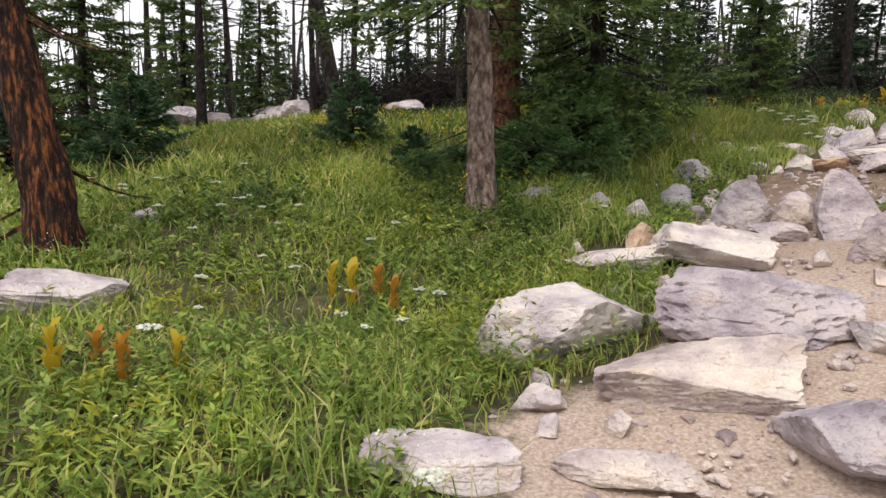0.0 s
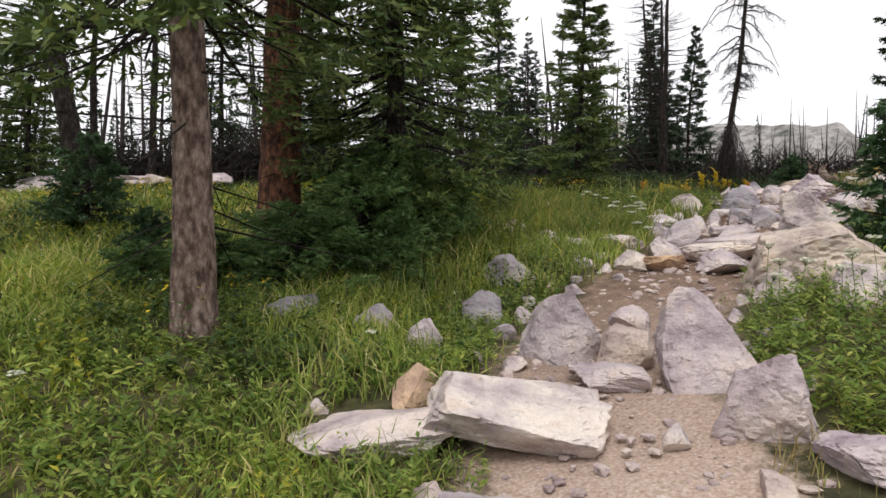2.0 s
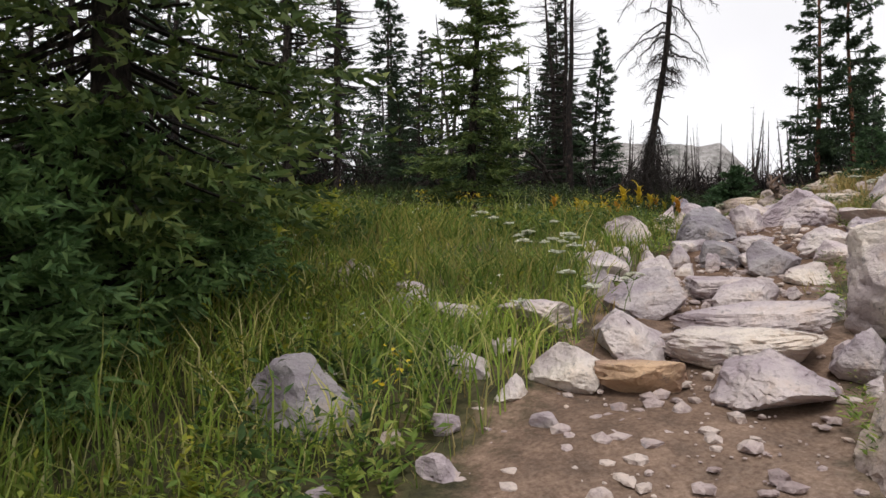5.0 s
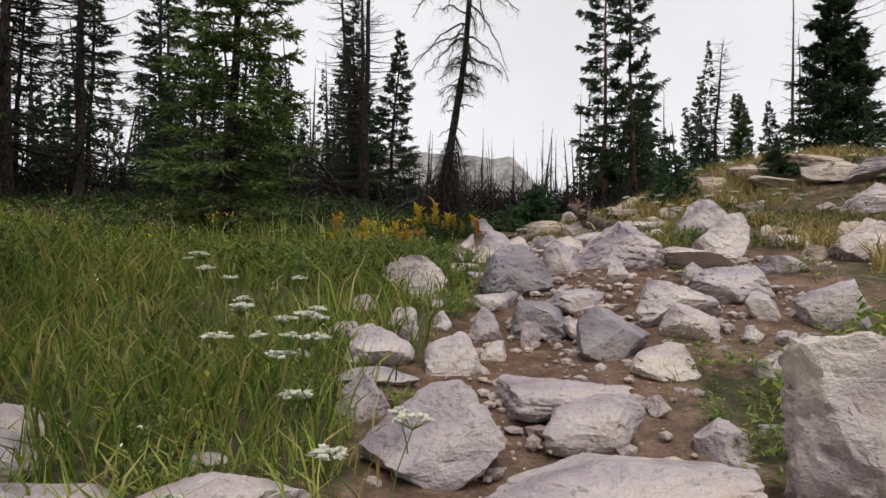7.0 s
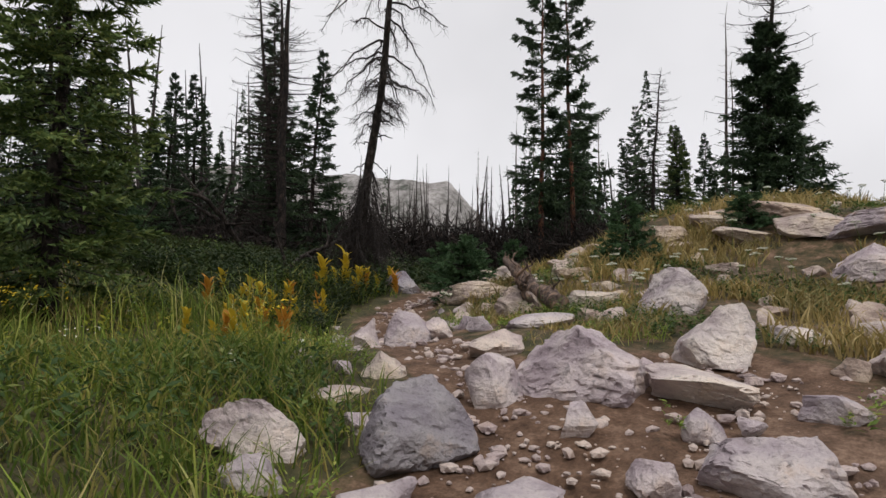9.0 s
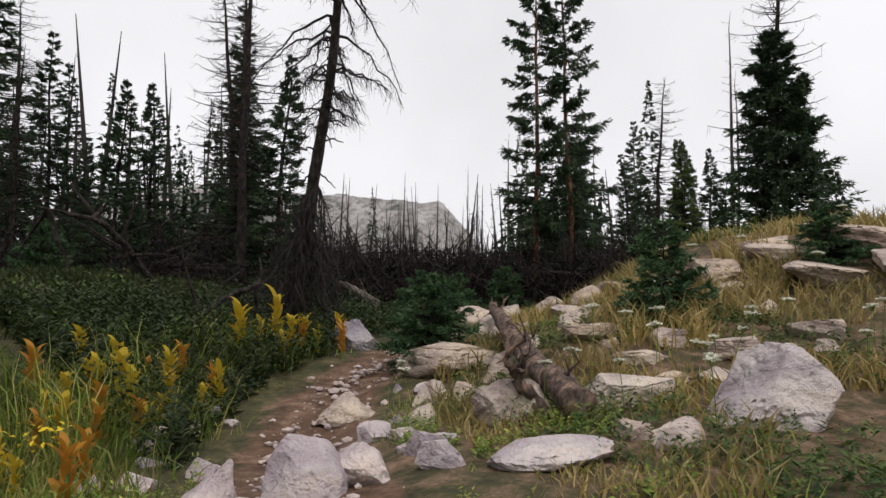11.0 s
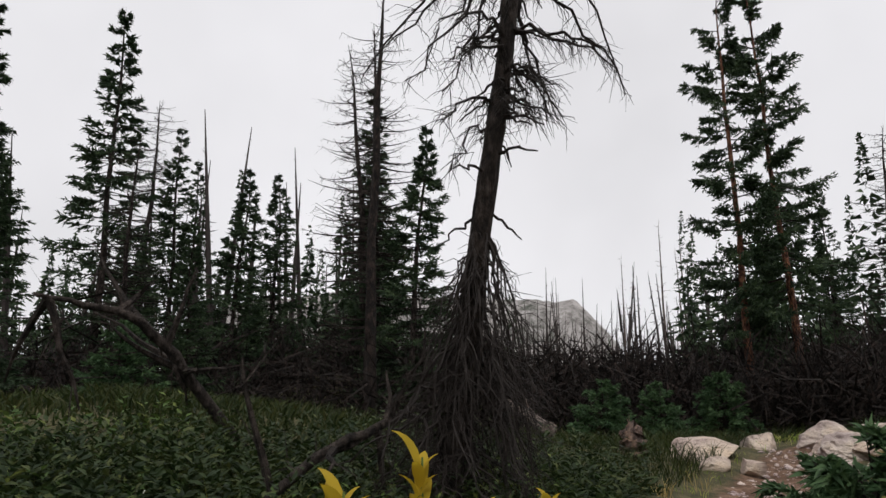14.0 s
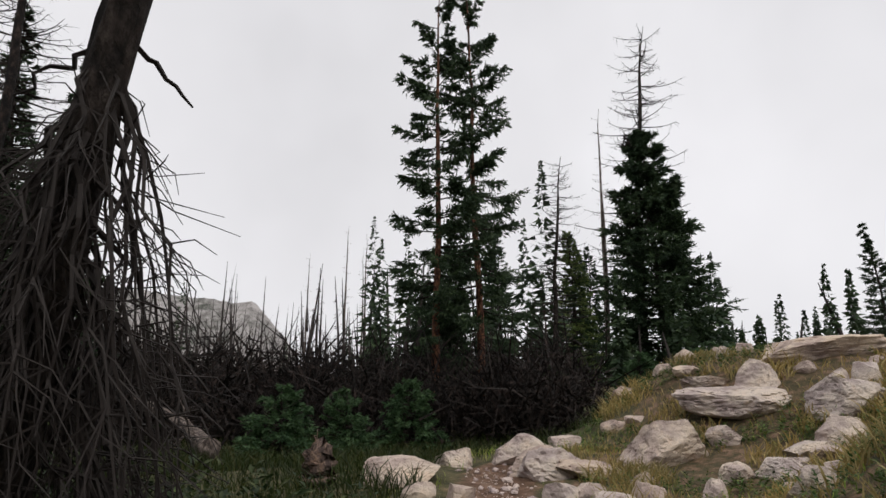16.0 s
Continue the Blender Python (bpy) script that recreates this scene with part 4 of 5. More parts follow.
def fallen(name, label, pts, radii, mat, stubs, seed, twig=0.5):
    rng = np.random.default_rng(seed)
    pts = np.array(pts, float)
    root = tagged(new(name), label, "fallen tree")
    root.location = pts[0]
    s = np.linspace(0, 1, 18)
    k = np.linspace(0, 1, len(pts))
    line = np.stack([np.interp(s, k, pts[:, c]) for c in range(3)], 1) - pts[0] + rng.normal(0, 0.012, (18, 3))
    t = Shape()
    t.tube(line, np.interp(s, np.linspace(0, 1, len(radii)), radii), 11, 0.1, rng)
    t.part("trunk", mat, root, smooth=True)
    for q in range(stubs):
        p = line[rng.integers(1, 17)]
        d = unit(rng.normal(0, 1, 3) + [0, 0, 0.5])
        ln = rng.uniform(0.4, 1.2) * twig
        b = Shape()
        w = p + d * np.linspace(0, ln, 5)[:, None] + rng.normal(0, 0.03, (5, 3)) * np.linspace(0, 1, 5)[:, None]
        b.tube(w, np.linspace(0.028, 0.006, 5) * (0.4 + twig), 5)
        for _ in range(3):
            j = rng.integers(1, 4)
            b.tube(w[j] + unit(d + rng.normal(0, 0.8, 3)) * np.linspace(0, ln * 0.4, 3)[:, None], [0.008, 0.005, 0.002], 3, cap=False)
        b.part("branch_stub", mat, root)
    return root


def over(x, y, up):
    return (x, y, lie(x, y) + up)


fallen("fallen_log", "weathered fallen log with broken stubs lying on rocks", [over(11.3, 13.45, 0.1), over(11.75, 14.15, 0.24), over(12.5, 15.1, 0.3), over(13.3, 16.0, 0.34)], [0.10, 0.085, 0.075, 0.05], LOGWOOD, 9, 31, 0.3)
fallen("root_snag", "dark twisted broken root stub on the log", [over(11.35, 13.75, 0.02), over(11.2, 13.85, 0.25), over(11.1, 13.85, 0.45)], [0.05, 0.04, 0.015], LOGWOOD, 7, 32, 0.3)
fallen("fallen_tree", "fallen dead trunk propped against the skirted snag", [over(11.05, 18.95, 0.02), over(11.75, 19.2, 0.45), over(12.7, 19.3, 0.75)], [0.025, 0.035, 0.03], BARK_DARK, 8, 33, 0.8)
fallen("fallen_tree", "bare fallen tree hung up with long dry branches", [over(11.9, 21.0, 0.0), over(11.2, 20.9, 0.85), over(10.8, 20.8, 1.2), over(10.1, 20.9, 1.3)], [0.05, 0.045, 0.035, 0.015], BARK_DARK, 9, 34, 0.9)
fallen("fallen_log", "dead grey log lying on the far slope", [over(17.5, 23.5, 0.25), over(19, 26, 0.5), over(20, 29, 0.9)], [0.13, 0.1, 0.06], DEADWOOD, 6, 35, 0.7)
fallen("tree_stump", "rotten brown stump beside the trail", [over(17.2, 21.5, -0.1), over(17.22, 21.5, 0.35)], [0.22, 0.16], LOGWOOD, 2, 36, 0.3)

# young firs
SHRUB = stand(conifer("young_fir", "bushy young fir with bright green needles beside rocks", 1.0, 0.5, 0.03, 0.02, 15, 8, 0.06, 0.05, 0.05, 0.55, 14, 41, mat=NEEDLE_BLUE, dead=0, sprays=7), 12.5, 16.05, 0.85, 0, 0.95)
for x, y, s, wide, turn in ((12.75, 16.4, 0.7, 0.7, 50), (13.8, 14.3, 0.95, 0.8, 100), (19.6, 24.4, 1.15, 1.15, 60), (20.7, 24.0, 1.1, 1.0, 160), (22.2, 23.7, 1.25, 1.2, 270), (15.5, 13.4, 0.6, 0.7, 200), (27.5, 23.0, 1.2, 1.3, 120),
                            (7.1, 7.75, 1.6, 1.35, 200), (-0.5, 10.8, 0.8, 0.8, 30), (-7.0, 11.0, 1.6, 1.8, 0), (-4.9, 10.9, 1.5, 1.6, 90), (-1.7, 13, 1.4, 1.2, 140), (28, 21, 1.4, 1.5, 0), (27, 19.2, 0.9, 1.0, 80), (11.5, 27, 1.3, 1.2, 30)):
    again(SHRUB, x, y, s, turn, wide)
THICKET = stand(conifer("fir_thicket", "low dense dark green fir thicket under the spruces", 1.15, 0.75, 0.03, 0.01, 14, 11, 0.065, 0.0, 0.03, 0.4, 16, 43, mat=THICKET_NEEDLE, dead=0, sprays=8), 1.25, 9.9, 0.85, 0, 1.1)
for x, y, s, wide, turn in ((1.95, 10.3, 1.05, 1.15, 80), (0.3, 10.4, 0.5, 0.8, 150), (2.3, 11.0, 1.3, 1.2, 230), (-0.3, 9.6, 0.5, 0.6, 20), (3.0, 11.6, 1.0, 1.0, 300)):
    again(THICKET, x, y, s, turn, wide)

# ---- far forest and cliff ----
rng = np.random.default_rng(50)
firs, dead = Shape(), Shape()
for k in range(1000):
    a, r = rng.uniform(-0.75, 2.0), rng.uniform(34, 120) if k % 3 else rng.uniform(28, 60)
    x, y = 6 + r * math.sin(a), 10 + r * math.cos(a)
    z = lie(x, y)
    gap = 0.5 < a < 0.85
    if gap and r < 55:
        continue
    if rng.random() < (0.85 if gap else 0.48):
        h = rng.uniform(5, 11) * (0.75 if a > 1.1 else 1)
        if a > 1.1:
            h *= 0.55
        p = np.array([x, y, z - 0.3])
        top = p + [rng.normal(0, 0.5), rng.normal(0, 0.5), h]
        dead.tube([p, (p + top) / 2, top], [0.13, 0.09, 0.015], 4, cap=False)
        n = 26
        s = rng.uniform(0.2, 0.97, n)
        d = unit(rng.normal(0, 1, (n, 3)) * [1, 1, 0.25])
        dead.slivers(p + (top - p) * s[:, None], d, 1.1 * (1.05 - s) * rng.uniform(0.4, 1, n), 0.05, rng)
    else:
        h = rng.uniform(3.5, 9) * (0.6 if a > 1.1 else 1)
        n = 300
        s = rng.uniform(0.0, 1, n) ** 1.3
        az = rng.uniform(0, 6.28, n)
        o = np.stack([np.cos(az), np.sin(az), np.full(n, -0.25)], 1)
        rad = h * 0.15 * (1 - s) * rng.uniform(0.05, 0.85, n)
        firs.slivers(np.array([x, y, z]) + o * rad[:, None] + np.stack([0 * s, 0 * s, s * h], 1), unit(o + rng.normal(0, 0.3, (n, 3))), 0.12 + h * 0.075 * (1 - s), 0.2, rng)
for k in range(300):
    a, r = rng.uniform(0.45, 1.15), rng.uniform(34, 85)
    p = np.array([12 + r * math.sin(a), 16.5 + r * math.cos(a), 0])
    p[2] = lie(p[0], p[1]) - 0.3
    top = p + [rng.normal(0, 0.5), rng.normal(0, 0.5), rng.uniform(2.5, 7) * (1 + 0.4 * (rng.random() > 0.85))]
    dead.tube([p, (p + top) / 2 + rng.normal(0, 0.08, 3), top], [0.12, 0.08, 0.015], 4, cap=False)
    s = rng.uniform(0.1, 0.97, 44)
    dead.slivers(p + (top - p) * s[:, None], unit(rng.normal(0, 1, (44, 3)) * [1, 1, 0.3] + [0, 0, -0.1]), 1.0 * (1.05 - s) * rng.uniform(0.3, 1, 44), 0.06, rng)
tagged(dead.part("burnt_forest", FARWOOD), "distant stand of burnt bare grey-brown trunks", "forest", kind="stuff")
tagged(firs.part("fir_forest", NEEDLE_DARK), "distant dark fir forest", "forest", kind="stuff")

u, v = np.meshgrid(np.linspace(0, 1, 90), np.linspace(0, 1, 46), indexing="ij")
cx, cy = 70 + 134 * u, 322 - 132 * u
edge = np.minimum(1, (1 - u) / 0.12) ** 0.45
top = (50 + 4 * np.sin(5 * u)) * edge
lump = np.array([noise.fractal((a * 9, b * 4, 1.5), 0.8, 2.2, 5) for a, b in zip(u.ravel(), v.ravel())]).reshape(u.shape)
cz = 4 + top * np.minimum(1, v / 0.55) ** 0.6 + lump * 3.5 * np.minimum(1, v * 4)
back = 70 * v ** 1.5 + lump * 4
i, j = np.meshgrid(np.arange(89), np.arange(45), indexing="ij")
a = (i * 46 + j).ravel()
cliff = part("cliff", np.stack([cx + 0.7 * back, cy + 0.72 * back, cz], -1).reshape(-1, 3), np.stack([a, a + 46, a + 47, a + 1], 1), CLIFF, smooth=False)
tagged(cliff, "pale bare granite dome rising behind the forest", "cliff", kind="structure")

def brush_belt(label, count, a0, a1, r0, r1, tall, mat):
    """A tangle of dead sticks along a stretch of the hollow."""
    brush = Shape()
    for k in range(count):
        a, r = rng.uniform(a0, a1), rng.uniform(r0, r1)
        x, y = 12 + r * math.sin(a), 16.5 + r * math.cos(a)
        n, up = 30, tall * rng.uniform(0.35, 1.7)
        p = np.array([x, y, lie(x, y)]) + rng.normal(0, 0.4, (n, 3)) * [1, 1, 0.6 * up] + [0, 0, 0.4 * up]
        brush.slivers(p, unit(rng.normal(0, 1, (n, 3)) + [0, 0, 0.4]), rng.uniform(0.25, 0.9, n) * up, 0.05, rng)
    tagged(brush.part("burnt_brush", mat), label, "brush", kind="stuff")


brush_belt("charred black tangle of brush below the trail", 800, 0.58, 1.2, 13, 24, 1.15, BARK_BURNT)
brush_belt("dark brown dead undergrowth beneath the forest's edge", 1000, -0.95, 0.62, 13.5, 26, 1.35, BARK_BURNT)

# pale slabs at the far edge of the meadow
rng = np.random.default_rng(61)
for k in range(30):
    a = rng.uniform(0, 1)
    x, y = -11 + 25 * a + rng.normal(0, 1), 22.0 + 9.5 * a + rng.normal(0, 1.2)
    w = rng.uniform(0.6, 1.5)
    rock(x, y, w, w * 0.8, w * rng.uniform(0.3, 0.5), rng.uniform(0, 180), GRANITE, "pale granite slab lying at the forest's edge", 400 + k)


# loose stones on the rise and beside the trail
rng = np.random.default_rng(62)
made = 0
while made < 230:
    x, y = (rng.uniform(10.5, 25), rng.uniform(9.5, 20.5)) if made < 130 else (rng.uniform(0.5, 12), rng.uniform(2, 17))
    gap = off_trail(np.array([x]), np.array([y]))[0]
    uphill = y < np.interp(x, TRAIL[:, 0], TRAIL[:, 1])
    near_rock = any(math.hypot(x - a, y - b) < r + 0.12 for a, b, r in FOOT)
    if near_rock or gap < 0.5 or (made < 130 and (not uphill or gap > 7)) or (made >= 130 and gap > 1.3):
        continue
    w = rng.uniform(0.14, 0.5) if made < 130 else rng.uniform(0.1, 0.26)
    rock(x, y, w, w * rng.uniform(0.6, 0.9), w * rng.uniform(0.25, 0.55), rng.uniform(0, 180), GRANITE_WARM if made < 130 else GRANITE, "loose sandy granite stone on the grassy rise" if made < 130 else "loose pale stone at the trail's edge", 900 + made)
    made += 1


# ---- plants ----

def scatter(n, box, seed, density):
    """Random places in a box (x0, y0, x1, y1), thinned by density(x, y) and kept off rocks."""
    r = np.random.default_rng(seed)
    x, y = r.uniform(box[0], box[2], n), r.uniform(box[1], box[3], n)
    near = off_trail(x, y)
    keep = (r.random(n) < density(x, y, near)) & clear_of_rocks(x, y, 0.95)
    return x[keep], y[keep], near[keep], r


def side_of(x, y):
    """Positive on the meadow's side of the trail, negative uphill."""
    return np.sign(y - np.interp(x, TRAIL[:, 0], TRAIL[:, 1]))


def fbm(x, y, scale, seed):
    r = np.random.default_rng(seed)
    out = np.zeros(np.shape(x))
    for k in range(7):
        a, ph, f = r.uniform(0, 6.28), r.uniform(0, 6.28), scale * r.uniform(0.6, 2.4)
        out = out + np.sin((x * math.cos(a) + y * math.sin(a)) * f + ph)
    return out / 7 ** 0.5


def turf(name, label, n, box, seed, density, tall, wide, mat, lean=0.3):
    x, y, near, r = scatter(n, box, seed, density)
    p = np.stack([x, y, height(x, y) - 0.03], 1)
    m = len(x)
    az = r.uniform(0, 6.28, m)
    d = unit(np.stack([np.cos(az) * lean, np.sin(az) * lean, np.ones(m)], 1) + r.normal(0, 0.12, (m, 3)))
    bend = np.stack([np.cos(az), np.sin(az), np.full(m, -0.15)], 1) * r.uniform(0.1, 0.9, (m, 1))
    grow = (0.75 + 0.3 * fbm(x, y, 1.1, seed + 5)) * np.where(y < 9, 0.7, 1.0)
    far = np.clip(near / 7, 0, 1.6)
    shape = Shape()
    shape.blades(p, d, bend, tall * grow.clip(0.35, 1.5) * r.uniform(0.5, 1.2, m), wide * (1 + 1.3 * far) * r.uniform(0.7, 1.3, m), r)
    return tagged(shape.part(name, mat), label, "grass", kind="stuff")


def meadow(x, y, near):
    side = side_of(x, y)
    open_ = np.clip((near - 0.6) / 0.8, 0, 1) * (worn(x, y) < 0.5)
    thin = 1 / (1 + (near / 5) ** 2)
    lush = (fbm(x, y, 0.7, 3) > -0.7)
    return np.where(side > 0, open_ * thin * (0.6 + 0.4 * lush), 0) * np.where(y < 9, 0.45 + 0.45 * (fbm(x, y, 1.5, 8) > 0.2), 1)


turf("meadow_grass", "light green meadow grass beside the lower trail", 190000, (-9, 0.5, 9, 12), 70, lambda x, y, near: meadow(x, y, near) * np.clip((12 - y) / 3, 0, 1), 0.44, 0.009, GRASS)
turf("meadow_grass", "lush deep green knee-high meadow grass", 230000, (-9, 8.5, 15, 26), 74, lambda x, y, near: meadow(x, y, near) * np.clip((y - 8.7) / 3, 0, 1) * np.clip((22 - y - 0.3 * x) / 3, 0, 1), 0.46, 0.009, GRASS_DEEP)
turf("meadow_grass", "coarse light green grass of the outer meadow", 70000, (-16, 6, 9.5, 34), 71, lambda x, y, near: np.where((side_of(x, y) > 0) & (near > 5), 0.6 * np.clip((10 - x) / 2, 0, 1) * np.clip((19 - y - 0.4 * x) / 3, 0, 1), 0), 0.42, 0.013, GRASS)
turf("sedge", "sedge in the hollow below the dead spruces, shade put into its colour", 110000, (-4, 14, 24, 34), 75, lambda x, y, near: np.where((side_of(x, y) > 0) & (near > 3.5), 0.6 * np.clip((y + 0.4 * x - 16) / 3, 0, 1), 0), 0.32, 0.013, GRASS_SHADED)
turf("edge_grass", "short grass and sedge along the trail's edge", 150000, (-3, 0.5, 22, 24), 72, lambda x, y, near: np.exp(-((near - 1.2) / 0.75) ** 2) * (worn(x, y) < 0.4) * (fbm(x, y, 2.3, 9) > 0.2) * 0.8, 0.2, 0.006, GRASS)
turf("dry_grass", "dry golden bunch grass on the rise", 430000, (6, 6, 34, 26), 73, lambda x, y, near: np.where((side_of(x, y) < 0) & (near > 0.9) & (x > 8.5), (fbm(x, y, 2.6, 12) > 0.1) * 0.7 / (1 + (near / 9) ** 2), 0) * (worn(x, y) < 0.3), 0.36, 0.011, GRASS_DRY)


def herbs(name, label, n, box, seed, density, tall, leaf, mat, per=10):
    """Leafy herbs: upright stems with leaves all round."""
    x, y, near, r = scatter(n, box, seed, density)
    m = len(x)
    z = height(x, y)
    h = tall * r.uniform(0.4, 1.2, m) * (0.8 + 0.3 * fbm(x, y, 1.3, seed)).clip(0.4, 1.4)
    tilt = r.normal(0, 0.18, (m, 2))
    shape = Shape()
    for k in range(per):
        s = (k + r.uniform(0, 1, m)) / per
        az = r.uniform(0, 6.28, m)
        p = np.stack([x + tilt[:, 0] * h * s, y + tilt[:, 1] * h * s, z + h * s], 1)
        d = unit(np.stack([np.cos(az), np.sin(az), r.uniform(0.1, 0.9, m)], 1))
        ln = leaf * r.uniform(0.6, 1.3, m) * (1.1 - 0.5 * s) * (1 + np.clip(near / 10, 0, 1))
        shape.leaves(p, d, ln, ln * 0.34, r)
    return tagged(shape.part(name, mat), label, "herbs", kind="stuff")


herbs("meadow_herbs", "dense leafy green meadow herbs", 30000, (-7, 7, 14, 22), 80, lambda x, y, near: np.where(side_of(x, y) > 0, (near > 0.9) * (fbm(x, y, 0.9, 21) > 0.1) * 0.55 / (1 + (near / 5) ** 2), 0) * (worn(x, y) < 0.3), 0.36, 0.085, FORB_DEEP)
herbs("meadow_herbs", "fresh green leafy herbs of the lower meadow", 20000, (-7, 1, 6, 9), 84, lambda x, y, near: np.where(side_of(x, y) > 0, (near > 0.9) * (fbm(x, y, 1.1, 27) > -1.1) * 0.6 / (1 + (near / 5) ** 2), 0) * (worn(x, y) < 0.3), 0.26, 0.075, FORB)
herbs("willow_herbs", "green narrow-leaved herbs below the dead spruce, coloured as if in shade", 4200, (9.6, 15, 15, 21), 81, lambda x, y, near: np.where(side_of(x, y) > 0, (near > 0.7) * 0.9, 0), 0.5, 0.09, WILLOW_SHADED, 14)
herbs("low_herbs", "low yellow-green mat of small leaves by the trail", 90000, (-5, 1, 14, 17), 82, lambda x, y, near: np.exp(-((near - 1.3) / np.where(y < 8, 1.8, 0.7)) ** 2) * (worn(x, y) < 0.35) * (fbm(x, y, 1.6, 23) > 0.05) * 0.7, 0.13, 0.035, MAT_LEAF, 7)
herbs("uphill_herbs", "bushy green herbs on the uphill side of the trail", 16000, (2.5, 1, 11, 9.5), 83, lambda x, y, near: np.where(side_of(x, y) < 0, (near > 0.95) * (fbm(x, y, 1.6, 47) > -0.45) * 0.7 / (1 + (near / 3) ** 2), 0), 0.36, 0.07, FORB, 11)


def lily(x, y, h, leaves_, seed, mat, label):
    """A corn lily: broad ribbed leaves round a short stem."""
    r = np.random.default_rng(seed)
    root = tagged(new("corn_lily"), label, "plant", "broad-leaved plants of the meadow")
    root.location = over(x, y, -0.02)
    st = Shape()
    st.tube([(0, 0, 0), (0.01, 0, h * 0.5), (0.02, 0.01, h * 0.85)], [0.012, 0.01, 0.006], 6)
    st.part("stem", STEM, root)
    for k in range(leaves_):
        az = k * 2.4 + r.uniform(-0.4, 0.4)
        s0 = h * (0.12 + 0.65 * k / leaves_)
        ln = h * r.uniform(0.26, 0.46)
        w = ln * r.uniform(0.26, 0.42)
        out = np.array([math.cos(az), math.sin(az), 0])
        side = np.array([-out[1], out[0], 0])
        n = 7
        u = np.linspace(0, 1, n)
        mid = np.array([0, 0, s0]) + out * (ln * (0.22 * u + 0.3 * u ** 2))[:, None] + np.array([0, 0, 1]) * (ln * (0.98 * u - 0.28 * u ** 2.4))[:, None]
        half = (w * 0.5 * np.sin(np.pi * (0.06 + 0.94 * u) ** 0.8) ** 0.8 * np.where(u == 1, 0.02, 1))[:, None]
        v = np.concatenate([mid - side * half + [0, 0, 1] * half * 0.35, mid, mid + side * half + [0, 0, 1] * half * 0.35])
        q = np.arange(n - 1)
        f = np.concatenate([np.stack([q, q + 1, q + n + 1, q + n], 1), np.stack([q + n, q + n + 1, q + 2 * n + 1, q + 2 * n], 1)])
        part("leaf", v, f, mat, root, smooth=True)


for k, (x, y, h) in enumerate([(-0.75, 5.5, 0.5), (-0.55, 5.75, 0.42), (-0.95, 5.75, 0.42), (-0.4, 5.45, 0.38), (-2.0, 3.4, 0.42), (-1.85, 3.55, 0.3)]):
    lily(x, y, h, 12, 500 + k, LILY_RUST if k % 2 else LILY, "corn lily with leaves turned orange and yellow in the grass")
for k, (x, y, h) in enumerate([(-1.62, 3.35, 0.36), (-1.4, 3.5, 0.3), (11.9, 17.7, 0.55), (12.2, 17.9, 0.5), (12.5, 17.6, 0.42), (12.0, 18.2, 0.75), (11.4, 17.9, 0.7), (12.7, 17.95, 0.45), (12.3, 17.3, 0.4), (9.5, 16.2, 0.34), (9.25, 16.5, 0.36), (9.8, 16.1, 0.3), (9.1, 16.0, 0.36), (9.45, 16.8, 0.4), (10.0, 16.35, 0.3), (12.1, 17.5, 0.35), (11.7, 17.45, 0.32), (12.4, 17.9, 0.36), (10.3, 17.0, 0.5), (10.0, 17.4, 0.5), (10.55, 17.35, 0.45), (9.7, 16.9, 0.5), (10.15, 16.6, 0.4), (9.85, 17.9, 0.5), (9.3, 17.1, 0.55)]):
    lily(x, y, h, 15, 520 + k, LILY if k % 4 else LILY_RUST, "yellow-green corn lily beside the trail")

rng = np.random.default_rng(88)
for a, b, wide, n in ((9.9, 16.6, 0.45, 16), (12.0, 17.65, 0.4, 12), (8.6, 15.4, 0.6, 8)):
    for k in range(n):
        x, y = a + rng.normal(0, wide), b + rng.normal(0, wide)
        if off_trail(x, y) > 0.8:
            lily(x, y, rng.uniform(0.26, 0.5), 13, 600 + 40 * n + k, LILY if k % 3 else LILY_RUST, "low clump of yellow and orange corn lily leaves")


def umbel(x, y, h, spread, seed):
    """A white-flowered umbel on a thin stem."""
    r = np.random.default_rng(seed)
    root = tagged(new("umbel_flower"), "flat white flower head on a thin green stem", "flower", "white flowers of the meadow")
    root.location = over(x, y, -0.02)
    lean = r.normal(0, 0.05, 2)
    st = Shape()
    top = np.array([lean[0], lean[1], h])
    st.tube([(0, 0, 0), (lean[0] * 0.4, lean[1] * 0.4, h * 0.5), top - [0, 0, 0.04]], [0.004, 0.003, 0.0025], 4, cap=False)
    heads = Shape()
    for k in range(16):
        az, q = r.uniform(0, 6.28), spread * math.sqrt(r.random())
        tip = top + [q * math.cos(az), q * math.sin(az), -q * q * 4 + r.normal(0, 0.004)]
        st.tube([top - [0, 0, 0.04], tip], [0.0015, 0.001], 3, cap=False)
        n = 9
        a2 = r.uniform(0, 6.28, n)
        d = unit(np.stack([np.cos(a2), np.sin(a2), r.uniform(0.1, 0.9, n)], 1))
        heads.leaves(np.repeat(tip[None], n, 0), d, np.full(n, spread * 0.38), np.full(n, spread * 0.3), r)
    st.part("stem", STEM, root)
    heads.part("flower_head", PETAL, root)


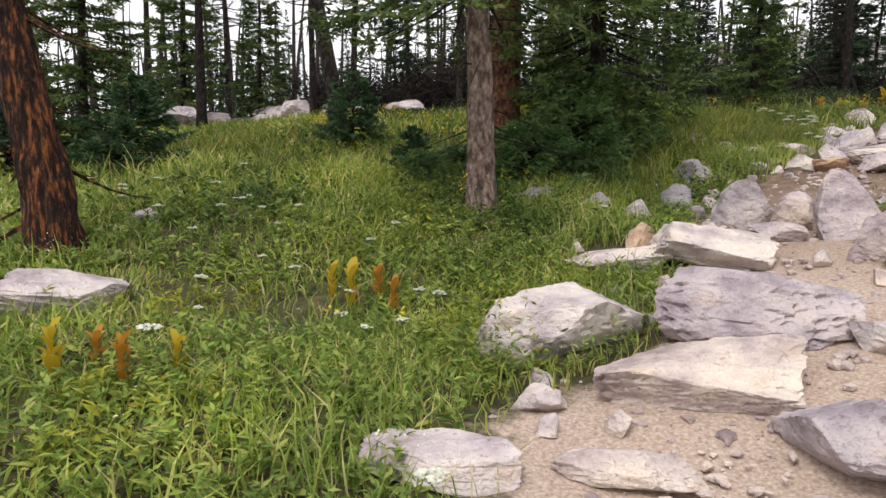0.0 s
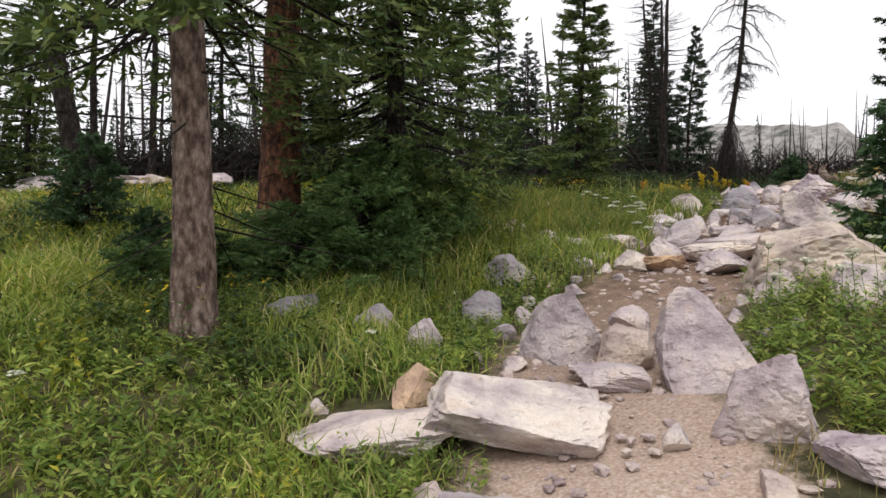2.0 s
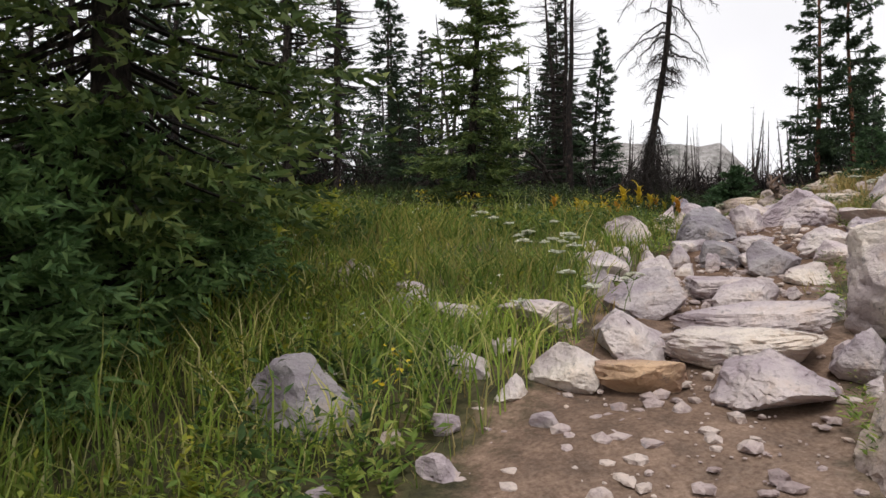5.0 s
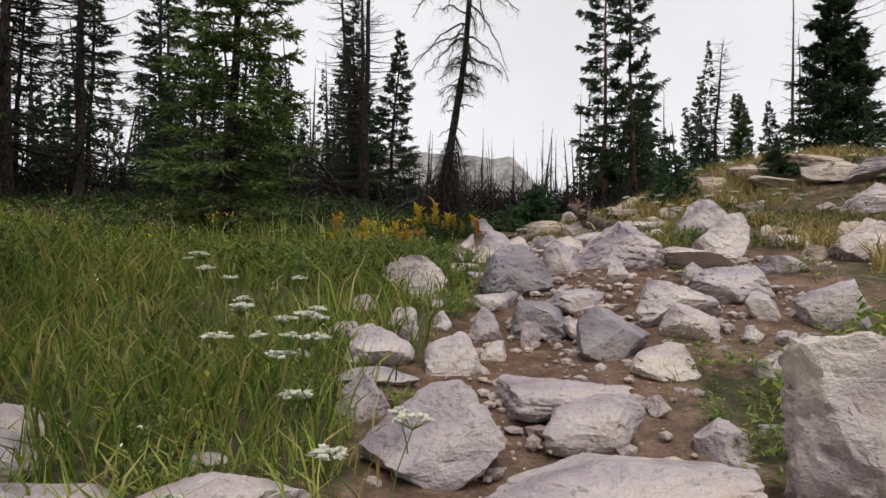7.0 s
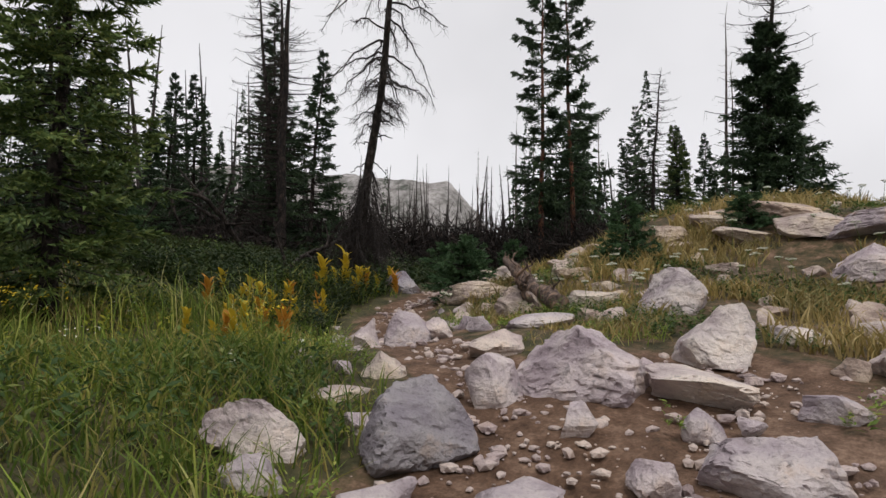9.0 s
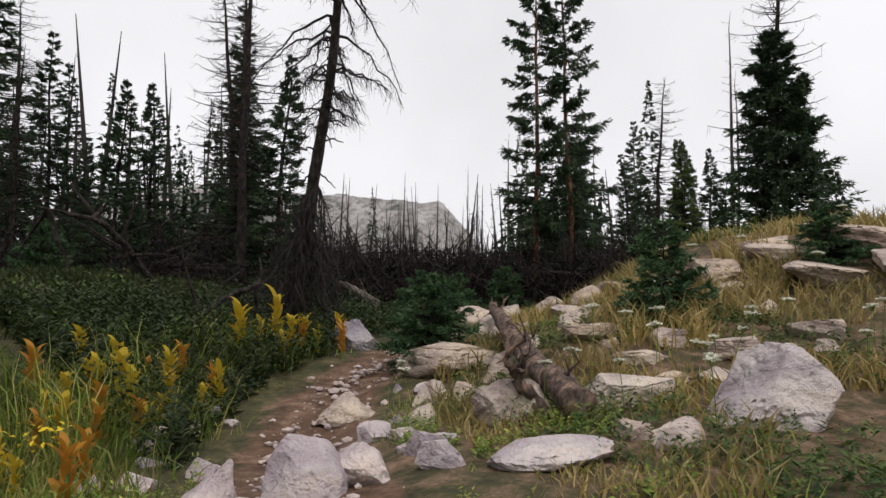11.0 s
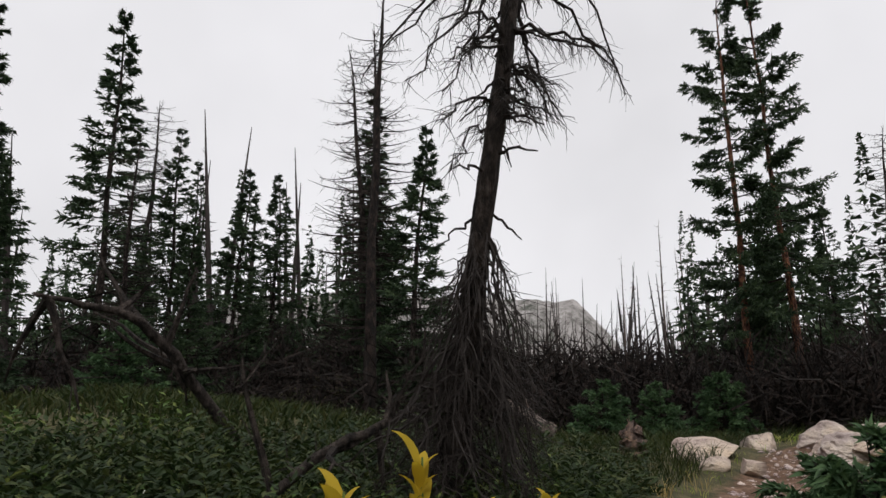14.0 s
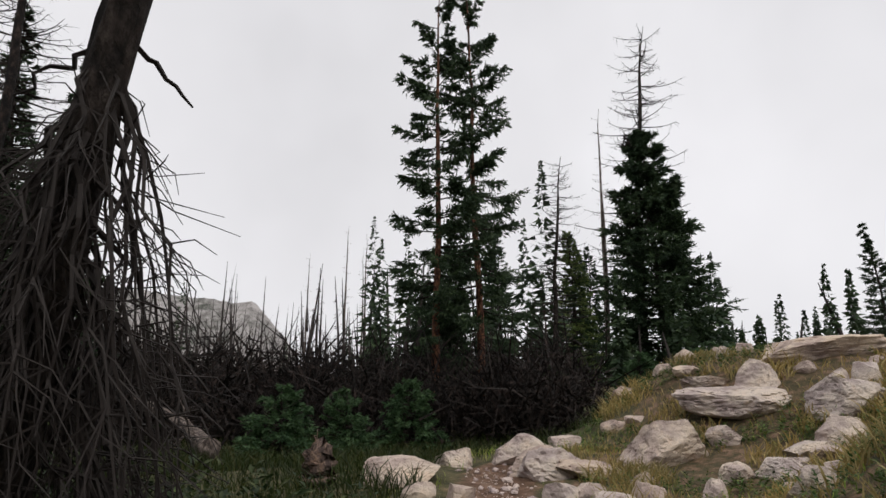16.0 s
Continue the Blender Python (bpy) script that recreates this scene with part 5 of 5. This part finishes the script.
rng = np.random.default_rng(90)
for a, b, n, wide, h in ((-2.4, 7.4, 16, 0.5, 0.45), (5.6, 10.75, 12, 0.3, 0.4), (4.75, 6.3, 9, 0.35, 0.6), (5.9, 11.6, 6, 0.4, 0.4), (-1.4, 4.6, 12, 1.2, 0.3), (-1.0, 3.0, 6, 0.9, 0.3), (5.3, 9.9, 5, 0.25, 0.3), (12.6, 13.2, 14, 0.6, 0.35), (14.0, 12.4, 22, 1.6, 0.35), (17, 13.5, 14, 1.5, 0.4), (12.4, 15.5, 6, 0.6, 0.3)):
    for k in range(n):
        umbel(a + rng.normal(0, wide), b + rng.normal(0, wide), h * rng.uniform(0.8, 1.2), rng.uniform(0.035, 0.06), rng.integers(1e6))


def sprigs(name, label, n, box, seed, density, mat, tall, size):
    x, y, near, r = scatter(n, box, seed, density)
    m = len(x)
    shape = Shape()
    for k in range(5):
        az = r.uniform(0, 6.28, m)
        p = np.stack([x + r.normal(0, 0.025, m), y + r.normal(0, 0.025, m), height(x, y) + tall * r.uniform(0.75, 1.1, m)], 1)
        shape.leaves(p, unit(np.stack([np.cos(az), np.sin(az), r.uniform(0.2, 1, m)], 1)), np.full(m, size) * r.uniform(0.7, 1.3, m) * (1 + near * 0.08), np.full(m, size * 0.5), r)
    return tagged(shape.part(name, mat), label, "flowers", kind="stuff")


sprigs("yellow_flowers", "small yellow wildflowers scattered in the meadow", 5000, (-4, 4, 14, 22), 95, lambda x, y, near: np.where(side_of(x, y) > 0, (near > 1) * (fbm(x, y, 1.0, 33) > 0.9) * 0.8, 0), PETAL_YELLOW, 0.42, 0.035)
sprigs("yellowing_leaves", "yellow-green turning leaves across the far meadow", 9000, (1, 10, 12, 16.5), 96, lambda x, y, near: np.where(side_of(x, y) > 0, (near > 3.5) * np.clip(fbm(x, y, 0.9, 34) - 0.1, 0, 0.6), 0), YELLOWING, 0.36, 0.1)
sprigs("white_blossoms", "tiny white blossoms in the grass", 2500, (-6, 1, 12, 20), 97, lambda x, y, near: np.where(side_of(x, y) > 0, (near > 0.9) * 0.12, 0), PETAL, 0.3, 0.02)
turf("meadow_grass", "green grass and seed heads on the uphill slope", 90000, (1, 0, 28, 20), 98, lambda x, y, near: np.where((side_of(x, y) < 0) & (near > 1.0), (fbm(x, y, 1.2, 41) > -0.1) * 0.8 / (1 + (near / 5) ** 2), 0) * (worn(x, y) < 0.3), 0.26, 0.008, GRASS_DRY)
herbs("slope_herbs", "low grey-green herbs between the rocks of the rise", 60000, (9, 8, 28, 22), 99, lambda x, y, near: np.where(side_of(x, y) < 0, (near > 0.9) * (fbm(x, y, 1.4, 44) > 0.0) * 0.6 / (1 + (near / 7) ** 2), 0) * (worn(x, y) < 0.3), 0.2, 0.05, FORB_DEEP, 8)
turf("trail_end_grass", "green grass at the foot of the dead spruce, shade put into its colour", 40000, (11, 16.5, 22, 27), 100, lambda x, y, near: np.where((side_of(x, y) > 0) & (near > 0.8), 0.7, 0), 0.36, 0.01, GRASS_SHADED)
turf("seeding_grass", "tall thin seeding grass above the meadow", 26000, (-8, 0.5, 11, 18), 101, lambda x, y, near: np.where((side_of(x, y) > 0) & (near > 1.3), (fbm(x, y, 0.9, 51) > 0.1) * 0.6 / (1 + (near / 6) ** 2), 0), 0.72, 0.006, GRASS, 0.12)
turf("dry_grass", "straw-coloured tufts among the meadow herbs", 60000, (-7, 0.5, 12, 18), 102, lambda x, y, near: np.where((side_of(x, y) > 0) & (near > 0.8), (fbm(x, y, 2.1, 53) > 1.0) * 0.7 / (1 + (near / 5) ** 2), 0), 0.3, 0.007, GRASS_DRY)
herbs("rock_herbs", "small leafy tufts growing between the trail rocks", 60000, (1, 3, 14, 15), 103, lambda x, y, near: np.where((near > 0.55) & (near < 1.7), (fbm(x, y, 3.2, 61) > 0.25) * 0.6, 0) * (worn(x, y) < 0.6), 0.16, 0.045, FORB, 8)
turf("rock_grass", "thin grass tufts growing between the trail rocks", 60000, (1, 3, 21, 20), 104, lambda x, y, near: np.where((near > 0.5) & (near < 1.8), (fbm(x, y, 3.6, 63) > 0.7) * 0.8, 0) * (worn(x, y) < 0.65), 0.26, 0.006, GRASS_DRY)
herbs("tall_herbs", "yellowing leafy herb stems standing in the meadow", 20000, (-7, 1, 13, 18), 105, lambda x, y, near: np.where(side_of(x, y) > 0, (near > 1.2) * (fbm(x, y, 1.8, 65) > 0.5) * 0.5 / (1 + (near / 6) ** 2), 0), 0.46, 0.07, YELLOWING, 14)
